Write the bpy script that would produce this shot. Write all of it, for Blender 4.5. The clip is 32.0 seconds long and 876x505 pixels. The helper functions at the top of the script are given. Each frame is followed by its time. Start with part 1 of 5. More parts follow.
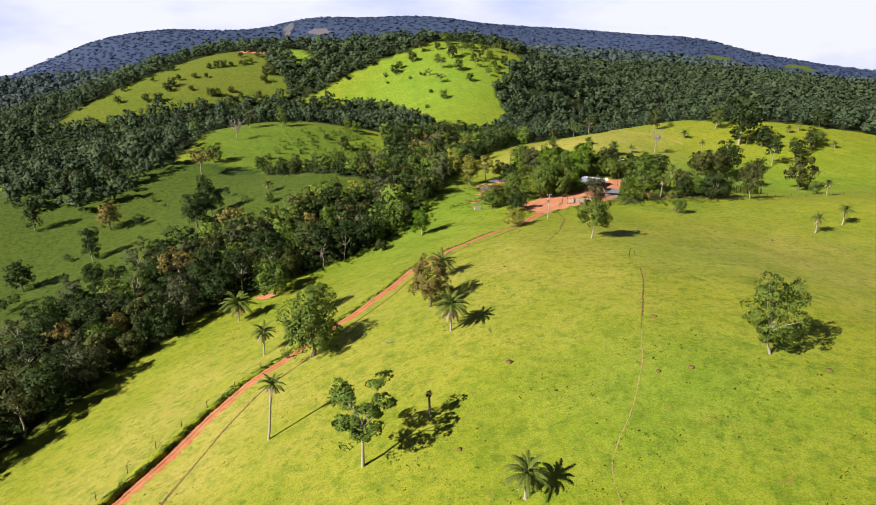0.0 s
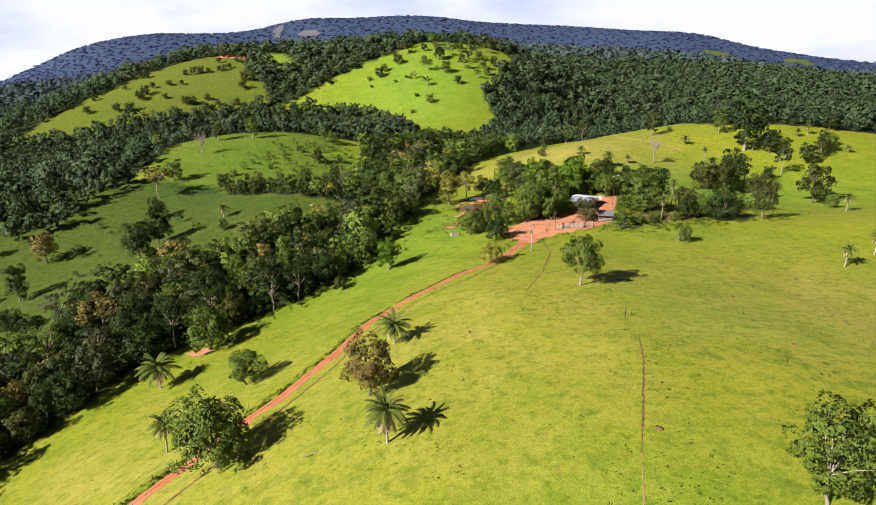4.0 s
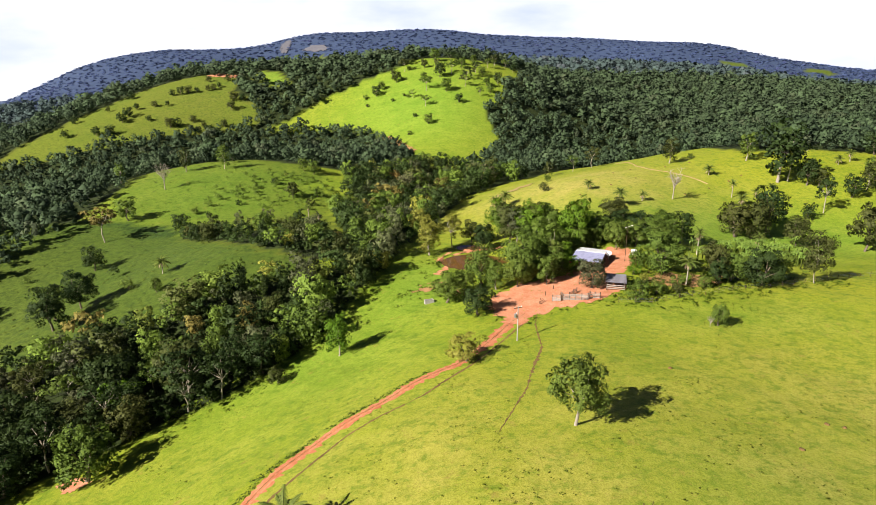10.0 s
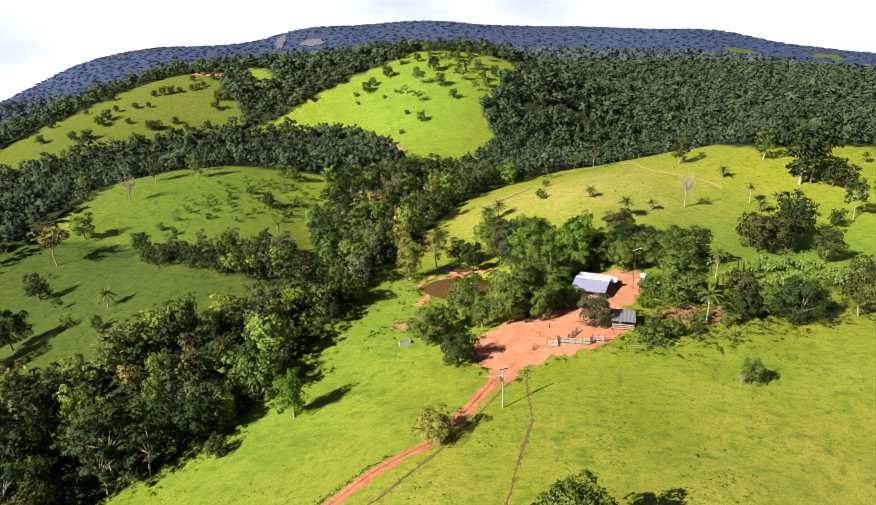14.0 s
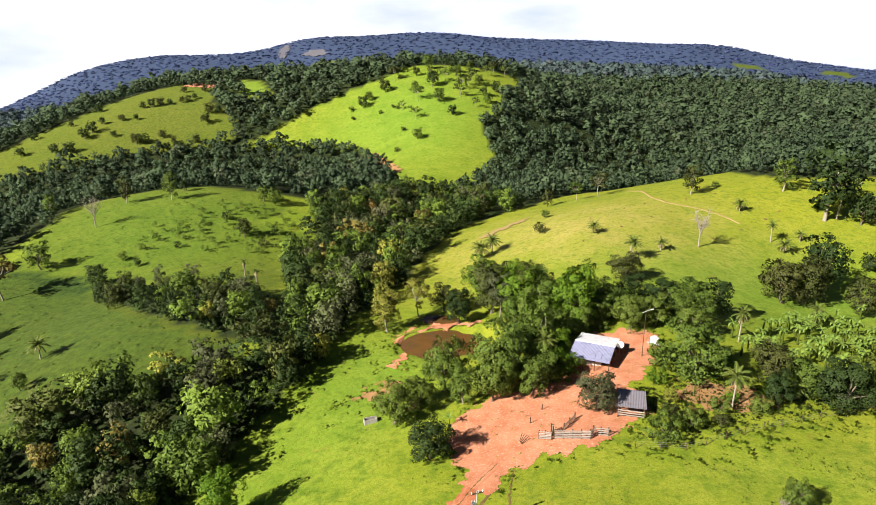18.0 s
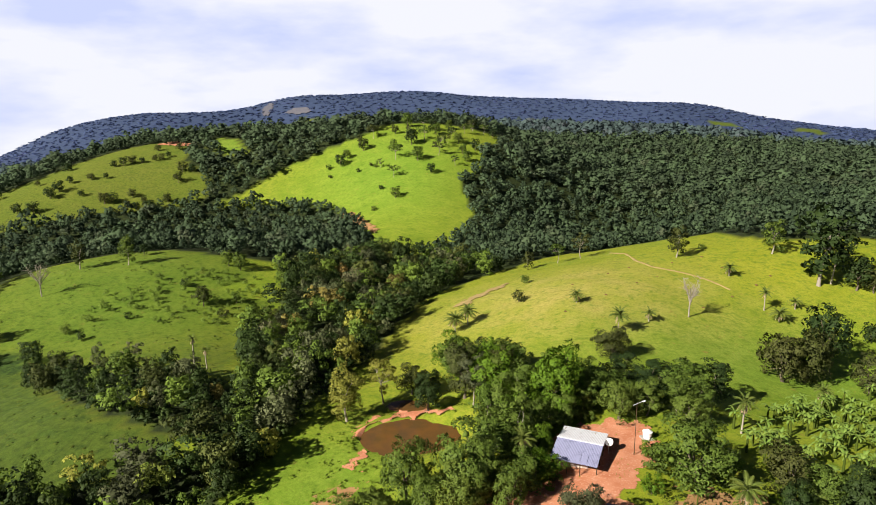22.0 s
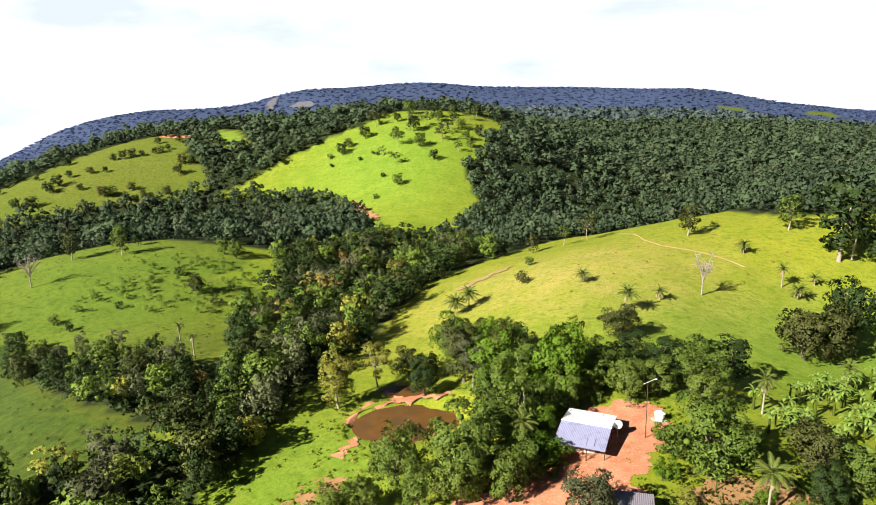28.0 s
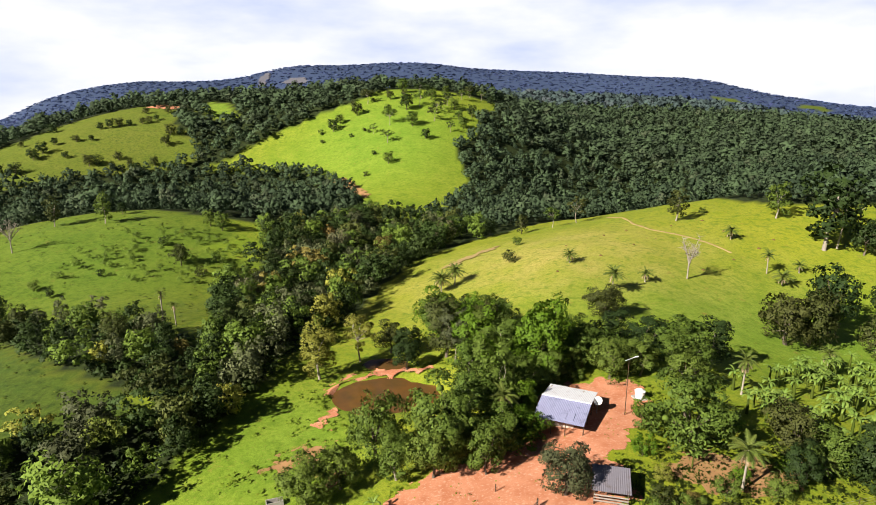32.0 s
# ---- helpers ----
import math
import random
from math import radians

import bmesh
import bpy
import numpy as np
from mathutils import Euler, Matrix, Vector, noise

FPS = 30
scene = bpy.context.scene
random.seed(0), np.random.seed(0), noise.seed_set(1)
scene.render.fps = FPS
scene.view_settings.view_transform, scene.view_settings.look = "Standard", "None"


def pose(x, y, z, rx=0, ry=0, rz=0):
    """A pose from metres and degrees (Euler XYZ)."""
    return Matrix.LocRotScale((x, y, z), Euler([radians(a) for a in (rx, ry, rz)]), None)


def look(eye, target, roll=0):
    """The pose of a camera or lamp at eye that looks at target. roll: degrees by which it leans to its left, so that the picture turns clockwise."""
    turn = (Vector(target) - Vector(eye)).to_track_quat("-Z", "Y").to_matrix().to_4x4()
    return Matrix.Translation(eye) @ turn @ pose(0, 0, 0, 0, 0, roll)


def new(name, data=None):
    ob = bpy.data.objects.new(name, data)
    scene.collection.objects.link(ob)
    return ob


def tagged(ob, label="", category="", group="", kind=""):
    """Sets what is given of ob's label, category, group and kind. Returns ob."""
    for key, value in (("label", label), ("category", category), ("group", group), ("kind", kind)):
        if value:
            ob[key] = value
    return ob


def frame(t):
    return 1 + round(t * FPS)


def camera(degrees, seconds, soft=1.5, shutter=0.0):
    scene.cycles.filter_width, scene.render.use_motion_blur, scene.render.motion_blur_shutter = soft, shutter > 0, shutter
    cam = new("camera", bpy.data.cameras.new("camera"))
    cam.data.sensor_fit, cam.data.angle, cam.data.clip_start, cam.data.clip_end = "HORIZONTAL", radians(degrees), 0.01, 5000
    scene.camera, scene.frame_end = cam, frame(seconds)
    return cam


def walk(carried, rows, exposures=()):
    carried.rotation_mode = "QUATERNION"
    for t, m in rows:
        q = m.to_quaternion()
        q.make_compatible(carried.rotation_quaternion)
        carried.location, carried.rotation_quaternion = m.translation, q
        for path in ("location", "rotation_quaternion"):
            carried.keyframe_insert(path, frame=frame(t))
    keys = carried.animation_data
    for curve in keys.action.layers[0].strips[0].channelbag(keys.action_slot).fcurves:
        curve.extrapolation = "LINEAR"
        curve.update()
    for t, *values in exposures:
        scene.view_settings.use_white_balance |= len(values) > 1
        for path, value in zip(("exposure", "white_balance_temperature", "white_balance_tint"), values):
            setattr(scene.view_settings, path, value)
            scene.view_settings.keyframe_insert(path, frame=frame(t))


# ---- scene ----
cam = camera(70.96, 32.0, soft=0.85)
PATH = [
    (0, -19.18, -17.06, 55.56, 0.45, -19.37, -0.98),
    (0.5, -17.83, -13.10, 55.76, 0.50, -19.42, -2.41),
    (1, -16.56, -9.27, 55.80, 0.61, -20.99, 0.29),
    (1.5, -15.46, -5.53, 56.34, 1.18, -19.76, -0.63),
    (2, -14.34, -1.86, 56.51, 1.05, -19.79, -0.70),
    (2.5, -13.14, 1.95, 56.68, 0.75, -20.42, -0.23),
    (3, -12.04, 5.40, 56.91, 0.34, -19.66, 0.07),
    (3.5, -10.97, 8.87, 57.25, 0.52, -19.38, 0.02),
    (5.5, -6.23, 23.66, 57.41, 0.12, -19.87, -0.02),
    (6, -5.20, 27.18, 57.70, -0.32, -19.47, -0.20),
    (6.5, -4.14, 30.65, 57.69, -0.42, -19.90, 0.22),
    (7, -3.08, 34.19, 58.04, -0.30, -19.44, 0.52),
    (7.5, -1.87, 37.74, 58.10, 0.04, -20.04, -2.82),
    (8, -0.76, 41.19, 58.39, -0.03, -20.72, -1.80),
    (8.5, 0.19, 44.45, 58.96, 0.02, -19.54, -1.30),
    (9, 0.94, 48.24, 59.14, -0.28, -19.05, -1.37),
    (9.5, 1.63, 51.72, 59.46, -1.19, -19.32, -1.01),
    (10, 2.64, 55.10, 60.00, -0.88, -18.41, 0.65),
    (10.5, 3.72, 58.41, 60.38, 0.20, -18.83, -2.69),
    (11, 3.67, 61.68, 60.42, -2.75, -19.52, 0.82),
    (11.5, 5.27, 65.42, 60.65, -0.84, -18.96, 2.26),
    (12, 6.27, 68.81, 60.50, -0.64, -19.82, -1.39),
    (12.5, 6.97, 72.14, 60.75, -1.72, -20.87, 1.23),
    (13, 7.52, 75.28, 60.93, -1.84, -19.63, 1.86),
    (13.5, 8.49, 78.65, 60.93, -1.39, -19.95, 1.03),
    (14, 9.25, 81.85, 61.12, -1.34, -19.13, 1.80),
    (14.5, 10.09, 85.15, 61.19, -1.32, -19.70, 0.92),
    (16.5, 12.57, 97.47, 62.24, -2.42, -20.12, 1.89),
    (17, 13.38, 100.66, 62.85, -2.02, -18.73, 1.95),
    (17.5, 14.05, 103.58, 63.33, -1.56, -18.84, 1.48),
    (18, 14.78, 106.73, 63.34, -1.65, -18.20, 1.03),
    (18.5, 15.43, 109.63, 63.43, -1.98, -17.51, 2.46),
    (19, 16.46, 112.81, 63.43, -2.40, -19.84, 1.84),
    (19.5, 17.45, 115.82, 63.58, -2.73, -20.76, 3.16),
    (20, 17.48, 117.83, 63.80, -2.07, -15.48, 2.90),
    (20.5, 18.48, 120.43, 63.76, -1.80, -17.77, 1.35),
    (21, 18.54, 121.56, 63.71, -2.29, -12.94, 1.69),
    (21.5, 18.58, 122.32, 64.07, -0.87, -12.45, 2.26),
    (22, 19.00, 123.22, 64.05, -0.11, -13.25, 0.99),
    (22.5, 19.07, 123.94, 63.26, -1.11, -11.31, 0.06),
    (23, 19.88, 125.24, 62.59, -2.70, -12.63, 0.23),
    (23.5, 19.72, 125.03, 62.71, -2.00, -12.81, -0.27),
    (24, 20.03, 125.09, 62.74, -1.57, -15.50, 1.00),
    (24.5, 20.02, 124.91, 62.56, -1.14, -17.25, 1.85),
    (26.5, 21.75, 131.16, 57.92, 0.05, -16.86, 2.72),
    (27, 21.62, 131.31, 57.78, -1.00, -16.28, 3.51),
    (27.5, 21.82, 131.34, 57.82, -1.21, -15.86, 3.18),
    (28, 22.06, 131.21, 57.67, -0.97, -13.80, 2.22),
    (28.5, 22.31, 131.44, 57.39, -0.91, -14.00, 2.09),
    (29, 22.58, 131.75, 57.20, -1.09, -15.27, -0.10),
    (29.5, 22.72, 131.62, 56.99, -0.75, -14.04, 1.38),
    (30, 22.90, 131.74, 56.59, -0.48, -15.31, 0.77),
    (30.5, 22.89, 131.77, 56.34, -0.11, -14.88, -0.95),
    (31, 22.95, 131.79, 55.90, -0.34, -15.43, 0.91),
    (31.5, 23.06, 131.68, 55.58, 0.66, -15.03, 1.03),
    (32, 22.87, 131.86, 55.34, -0.03, -15.40, 0.25),
]


def heading(x, y, z, yaw, pitch, roll):
    """Camera pose from its place, compass heading, pitch and lean in degrees."""
    return Matrix.Translation((x, y, z)) @ Euler((radians(90 + pitch), 0, radians(-yaw)), "XYZ").to_matrix().to_4x4() @ pose(0, 0, 0, 0, 0, -roll)


walk(cam, [(t, heading(*row)) for t, *row in PATH], exposures=[(0, 1.22), (2, 1.25), (7, 1.32), (9, 1.32), (10, 1.5), (14, 1.5), (17, 1.6), (19, 1.45), (20, 1.7), (21, 1.55), (22, 1.22), (23, 1.18), (24, 1.22), (27, 1.55), (28, 1.65), (29, 1.35), (32, 1.35)])

# ---------------- sky, sun, exposure ----------------
SUN_EL, SUN_AZ = 33.0, 233.0   # degrees; azimuth from +y towards +x
world = bpy.data.worlds.new("sky")
scene.world = world
world.use_nodes = True
wt = world.node_tree
sky = wt.nodes.new("ShaderNodeTexSky")
sky.sky_type = "NISHITA"
sky.sun_disc = False
sky.sun_elevation, sky.sun_rotation = radians(SUN_EL), radians(SUN_AZ)
sky.altitude, sky.air_density, sky.dust_density = 600, 0.16, 0.05
# thin bright cloud, thickest towards the horizon all round
wco = wt.nodes.new("ShaderNodeTexCoord")
wsep = wt.nodes.new("ShaderNodeSeparateXYZ")
wmap = wt.nodes.new("ShaderNodeMapping")
wmap.inputs["Scale"].default_value = (1.0, 1.0, 3.2)
wnoise = wt.nodes.new("ShaderNodeTexNoise")
wnoise.inputs["Scale"].default_value, wnoise.inputs["Detail"].default_value = 2.6, 7
wlow = wt.nodes.new("ShaderNodeMapRange")
wlow.inputs["From Min"].default_value, wlow.inputs["From Max"].default_value = 0.12, 0.50
wlow.inputs["To Min"].default_value, wlow.inputs["To Max"].default_value = 0.70, -0.32
wadd = wt.nodes.new("ShaderNodeMath")
wadd.operation = "ADD"
wramp = wt.nodes.new("ShaderNodeValToRGB")
wramp.color_ramp.elements[0].position, wramp.color_ramp.elements[1].position = 0.70, 1.05
wmix = wt.nodes.new("ShaderNodeMix")
wmix.data_type = "RGBA"
wveil = wt.nodes.new("ShaderNodeMix")
wveil.data_type = "RGBA"
wveil.inputs["A"].default_value, wveil.inputs["B"].default_value = (5.4, 6.0, 9.0, 1), (7.9, 8.0, 8.6, 1)
wfine = wt.nodes.new("ShaderNodeTexNoise")
wfine.inputs["Scale"].default_value, wfine.inputs["Detail"].default_value = 3.4, 6
wthin = wt.nodes.new("ShaderNodeMapRange")
wthin.inputs["From Min"].default_value, wthin.inputs["From Max"].default_value = 0.38, 0.56
wl = wt.links.new
wl(wco.outputs["Generated"], wsep.inputs[0])
wl(wco.outputs["Generated"], wmap.inputs["Vector"])
wl(wmap.outputs[0], wnoise.inputs["Vector"])
wl(wmap.outputs[0], wfine.inputs["Vector"])
wl(wfine.outputs["Fac"], wthin.inputs["Value"])
wl(wthin.outputs[0], wveil.inputs["Factor"])
wl(wveil.outputs["Result"], wmix.inputs["B"])
wl(wsep.outputs["Z"], wlow.inputs["Value"])
wl(wnoise.outputs["Fac"], wadd.inputs[0])
wl(wlow.outputs[0], wadd.inputs[1])
wl(wadd.outputs[0], wramp.inputs[0])
wl(wramp.outputs["Color"], wmix.inputs["Factor"])
wl(sky.outputs[0], wmix.inputs["A"])
wl(wmix.outputs["Result"], wt.nodes["Background"].inputs["Color"])
wt.nodes["Background"].inputs["Strength"].default_value = 0.05
sun = new("sun", bpy.data.lights.new("sun", "SUN"))
sun.data.energy, sun.data.angle, sun.data.color = 5.0, radians(0.5), (1.0, 0.92, 0.80)
sun_way = Vector((math.sin(radians(SUN_AZ)) * math.cos(radians(SUN_EL)), math.cos(radians(SUN_AZ)) * math.cos(radians(SUN_EL)), math.sin(radians(SUN_EL))))
sun.matrix_world = look(sun_way * 300, (0, 0, 0))

# ---------------- the lie of the land ----------------
BASE = -25
NEAR_X = (-170, -105, -50, 0, 50, 105, 165)
NEAR = {  # heights of the near swells, by distance
    20: (-5.5, -7.8, 1.8, 3.7, 1.9, 0, 0),
    80: (-4.5, -7.3, 2.1, 4.3, 5.6, 4.8, 0),
    140: (-7.3, -2, -4.6, 15.1, -4.3, 2, 0),
    200: (-14.5, 13, -20.3, 7.5, 2.4, 4.6, 11.9),
    260: (4.6, -12.3, 34.6, -19.5, 17.6, -10.6, -3.6),
    325: (0, -6, -4.8, -8.7, 17.6, 1.3, -1.4),
}
MID_X = (-300, -190, -80, 30, 140, 250)
MID = {
    420: (-31.1, 13.9, 32.3, -29.3, 40.9, 7.2),
    540: (6.6, -11.3, -42.4, 34.4, -65.2, 22.9),
}
BACK_X = (-480, -300, -120, 50, 230, 420)
BACK = (-30.9, 51.4, 14.7, 63.9, -29.5, 22.5)
PLATEAU = (-68, 40, 5, 29, 29, 18, -4)
MOUNTAIN = (-155, -54.3, 91.2, -19.6, 103.5, 71.9, 92.7, 59.3, 30.4, -36.7, 55.9)
WIDE = ((300.0, -100.0, 250.0, 27.1), (-300.0, -100.0, 250.0, 2.4), (0.0, -150.0, 150.0, 18.7), (0.0, 300.0, 700.0, 3.1))
SWELLS = [(x, y, 48, h) for y, row in NEAR.items() for x, h in zip(NEAR_X, row)]
SWELLS += [(x, y, 85, h) for y, row in MID.items() for x, h in zip(MID_X, row)]
SWELLS += [(x, 720, 130, h) for x, h in zip(BACK_X, BACK)]
SWELLS += [(1150 * math.sin(radians(a)), 1150 * math.cos(radians(a)), 210, h) for a, h in zip((-38, -24, -12, 0, 12, 24, 38), PLATEAU)]
SWELLS += [(2000 * math.sin(radians(a)), 2000 * math.cos(radians(a)), 230, h) for a, h in zip(np.linspace(-44, 44, 11), MOUNTAIN)]
SWELLS += list(WIDE)
SWELLS += [(-850, 1830, 200, 8.1), (-560, 1850, 150, 27.7), (20, 1955, 180, -23.9), (370, 1945, 150, -40.9), (1165, 1800, 180, 15)]   # shoulders of the mountain
POND = (13.4, 246.8, 11.2, 7.6, -7.2)   # middle, half widths, water level
POOL = (10.5, 261.2, 4.8, 2.6, -6.9)   # the small pool above it


def ground_z(x, y):
    """Height of the land, for numbers or arrays."""
    x, y = np.asarray(x, float), np.asarray(y, float)
    z = BASE + 0.0 * (x + y)
    for a, b, r, h in SWELLS:
        z = z + h * np.exp(-((x - a) ** 2 + (y - b) ** 2) / (2.0 * r * r))
    far = np.clip((y - 900) / 500, 0, 1)
    z = z + 0.22 * np.sin(0.21 * x + 1.3 * np.sin(0.13 * y)) * np.sin(0.17 * y + 0.9 * np.sin(0.11 * x))
    z = z + far * 7.0 * np.sin(0.016 * x + 1.7 * np.sin(0.006 * y)) * np.sin(0.012 * y + 0.4)
    z = z - 0.16 * np.maximum(np.hypot(x, y) - 2150, 0)   # the land falls away behind the mountain
    for a, b, wide, deep, level in (POOL, POND):
        e = ((x - a) / wide) ** 2 + ((y - b) / deep) ** 2
        w = 1 / (1 + np.exp(np.clip((e - 1.0) * 7, -40, 40)))
        z = np.maximum(z, level + 0.55 - 2.2 * np.abs(e - 1.45)) * (1 - w) + (level - 1.3) * w
    return z


def gz(x, y):
    return float(ground_z(x, y))


def inside(poly, x, y):
    """Which of the points lie within the polygon."""
    x, y = np.asarray(x, float), np.asarray(y, float)
    got = np.zeros(np.broadcast(x, y).shape, bool)
    for (x0, y0), (x1, y1) in zip(poly, poly[1:] + poly[:1]):
        if y0 != y1:
            got ^= ((y0 > y) != (y1 > y)) & (x < (x1 - x0) * (y - y0) / (y1 - y0) + x0)
    return got


# plan outlines of the clearings in the woods
HILL_MIDDLE = [(-154, 601), (-109, 648), (-68, 674), (-41, 690), (-33, 716), (1, 716), (45, 712), (92, 725), (60, 665), (53, 619), (36, 595), (43, 542), (32, 492), (-1, 446), (-19, 482), (-36, 539), (-61, 580), (-101, 600)]
HILL_LEFT = [(-350, 510), (-340, 560), (-325, 600), (-300, 648), (-275, 690), (-250, 706), (-206, 690), (-199, 654), (-178, 637), (-165, 612), (-175, 595), (-200, 583), (-235, 566), (-265, 545), (-300, 525)]
GLADE = [(-192, 697), (-193, 728), (-168, 710), (-152, 684), (-153, 669), (-171, 672)]
FAR_FIELDS = [[(676, 1660), (743, 1653), (735, 1590), (673, 1600)], [(-345, 1672), (-319, 1715), (-275, 1684), (-300, 1660)], [(850, 1570), (890, 1530), (930, 1600), (860, 1610)], [(150, 1180), (230, 1195), (215, 1230), (140, 1215)]]
MOUNTAIN_BARE = [(-379, 1761), (-362, 1788), (-330, 1792), (-304, 1752), (-340, 1742)]
MOUNTAIN_SCAR = [(-432, 1745), (-446, 1800), (-440, 1850), (-428, 1850), (-418, 1790), (-415, 1745)]
HILL_RIGHT = [(8, 347), (17, 375), (45, 404), (69, 432), (90, 445), (117, 425), (140, 402), (159, 378), (152, 347), (142, 332), (160, 330), (320, 345), (330, 300), (170, 300), (140, 285), (124, 300), (107, 271), (90, 261), (78, 268), (64, 275), (51, 283), (34, 287), (17, 306)]
PASTURE_LEFT = [(-153, 320), (-160, 352), (-175, 400), (-120, 420), (-74, 405), (-62, 385), (-73, 371), (-48, 365), (-54, 336), (-46, 307), (-38, 272), (-71, 287), (-100, 300), (-122, 300)]
PASTURE_LOW = [(-240, 150), (-240, 330), (-165, 325), (-116, 312), (-102, 288), (-76, 264), (-54, 250), (-36, 242), (-40, 233), (-58, 230), (-80, 218), (-97, 204), (-114, 187), (-132, 140), (-170, 110)]
HEDGE = [(-116, 312), (-80, 288), (-62, 282), (-50, 274), (-32, 270), (-30, 244), (-41, 246), (-54, 250), (-76, 264), (-102, 288)]   # band of trees between two pastures
STREAM_NEAR = [(-170, -60), (-125, 20), (-106, 83), (-100, 107), (-83, 150), (-63, 167), (-47, 179), (-34, 197), (-25, 220), (-17, 241), (-11, 274), (-4, 300), (4, 340)]
STREAM_FAR = [(-8, 452), (-55, 400), (-45, 365), (-50, 336), (-42, 300), (-31, 270), (-31, 246), (-39, 233), (-58, 230), (-80, 218), (-97, 204), (-114, 187), (-132, 140), (-160, 90), (-230, 40), (-260, -60)]
WOOD_BELT = STREAM_NEAR + [(14, 372), (48, 408), (40, 445)] + STREAM_FAR

# ---------------- materials ----------------


class Nodes:
    """A node material under construction."""

    def __init__(self, name):
        self.mat = bpy.data.materials.new(name)
        self.mat.use_nodes = True
        self.tree = self.mat.node_tree
        self.shader = self.tree.nodes["Principled BSDF"]
        self.coord = self.add("ShaderNodeTexCoord").outputs["Object"]

    def add(self, kind, **inputs):
        node = self.tree.nodes.new(kind)
        for key, value in inputs.items():
            self.put(value, node.inputs[key.replace("_", " ")])
        return node

    def put(self, value, socket):
        if isinstance(value, bpy.types.NodeSocket):
            self.tree.links.new(value, socket)
        else:
            socket.default_value = value

    def noise(self, scale, detail=4.0, rough=0.55, vector=None):
        return self.add("ShaderNodeTexNoise", Scale=scale, Detail=detail, Roughness=rough, Vector=vector or self.coord).outputs["Fac"]

    def span(self, value, a, b, lo=0.0, hi=1.0):
        return self.add("ShaderNodeMapRange", Value=value, From_Min=a, From_Max=b, To_Min=lo, To_Max=hi).outputs[0]

    def blend(self, factor, a, b, how="MIX"):
        node = self.add("ShaderNodeMix")
        node.data_type, node.blend_type = "RGBA", how
        for socket, value in zip((node.inputs[0], node.inputs[6], node.inputs[7]), (factor, a, b)):
            if isinstance(value, tuple) and len(value) == 3:
                value = (*value, 1)
            self.put(value, socket)
        return node.outputs[2]

    def bump(self, height, strength, distance):
        node = self.add("ShaderNodeBump", Height=height, Strength=strength, Distance=distance)
        self.put(node.outputs[0], self.shader.inputs["Normal"])

    def done(self, color, rough, metal=0.0, spec=0.3):
        self.put(color if isinstance(color, bpy.types.NodeSocket) else (*color, 1), self.shader.inputs["Base Color"])
        self.put(rough, self.shader.inputs["Roughness"])
        self.put(metal, self.shader.inputs["Metallic"])
        self.put(spec, self.shader.inputs["Specular IOR Level"])
        return self.mat


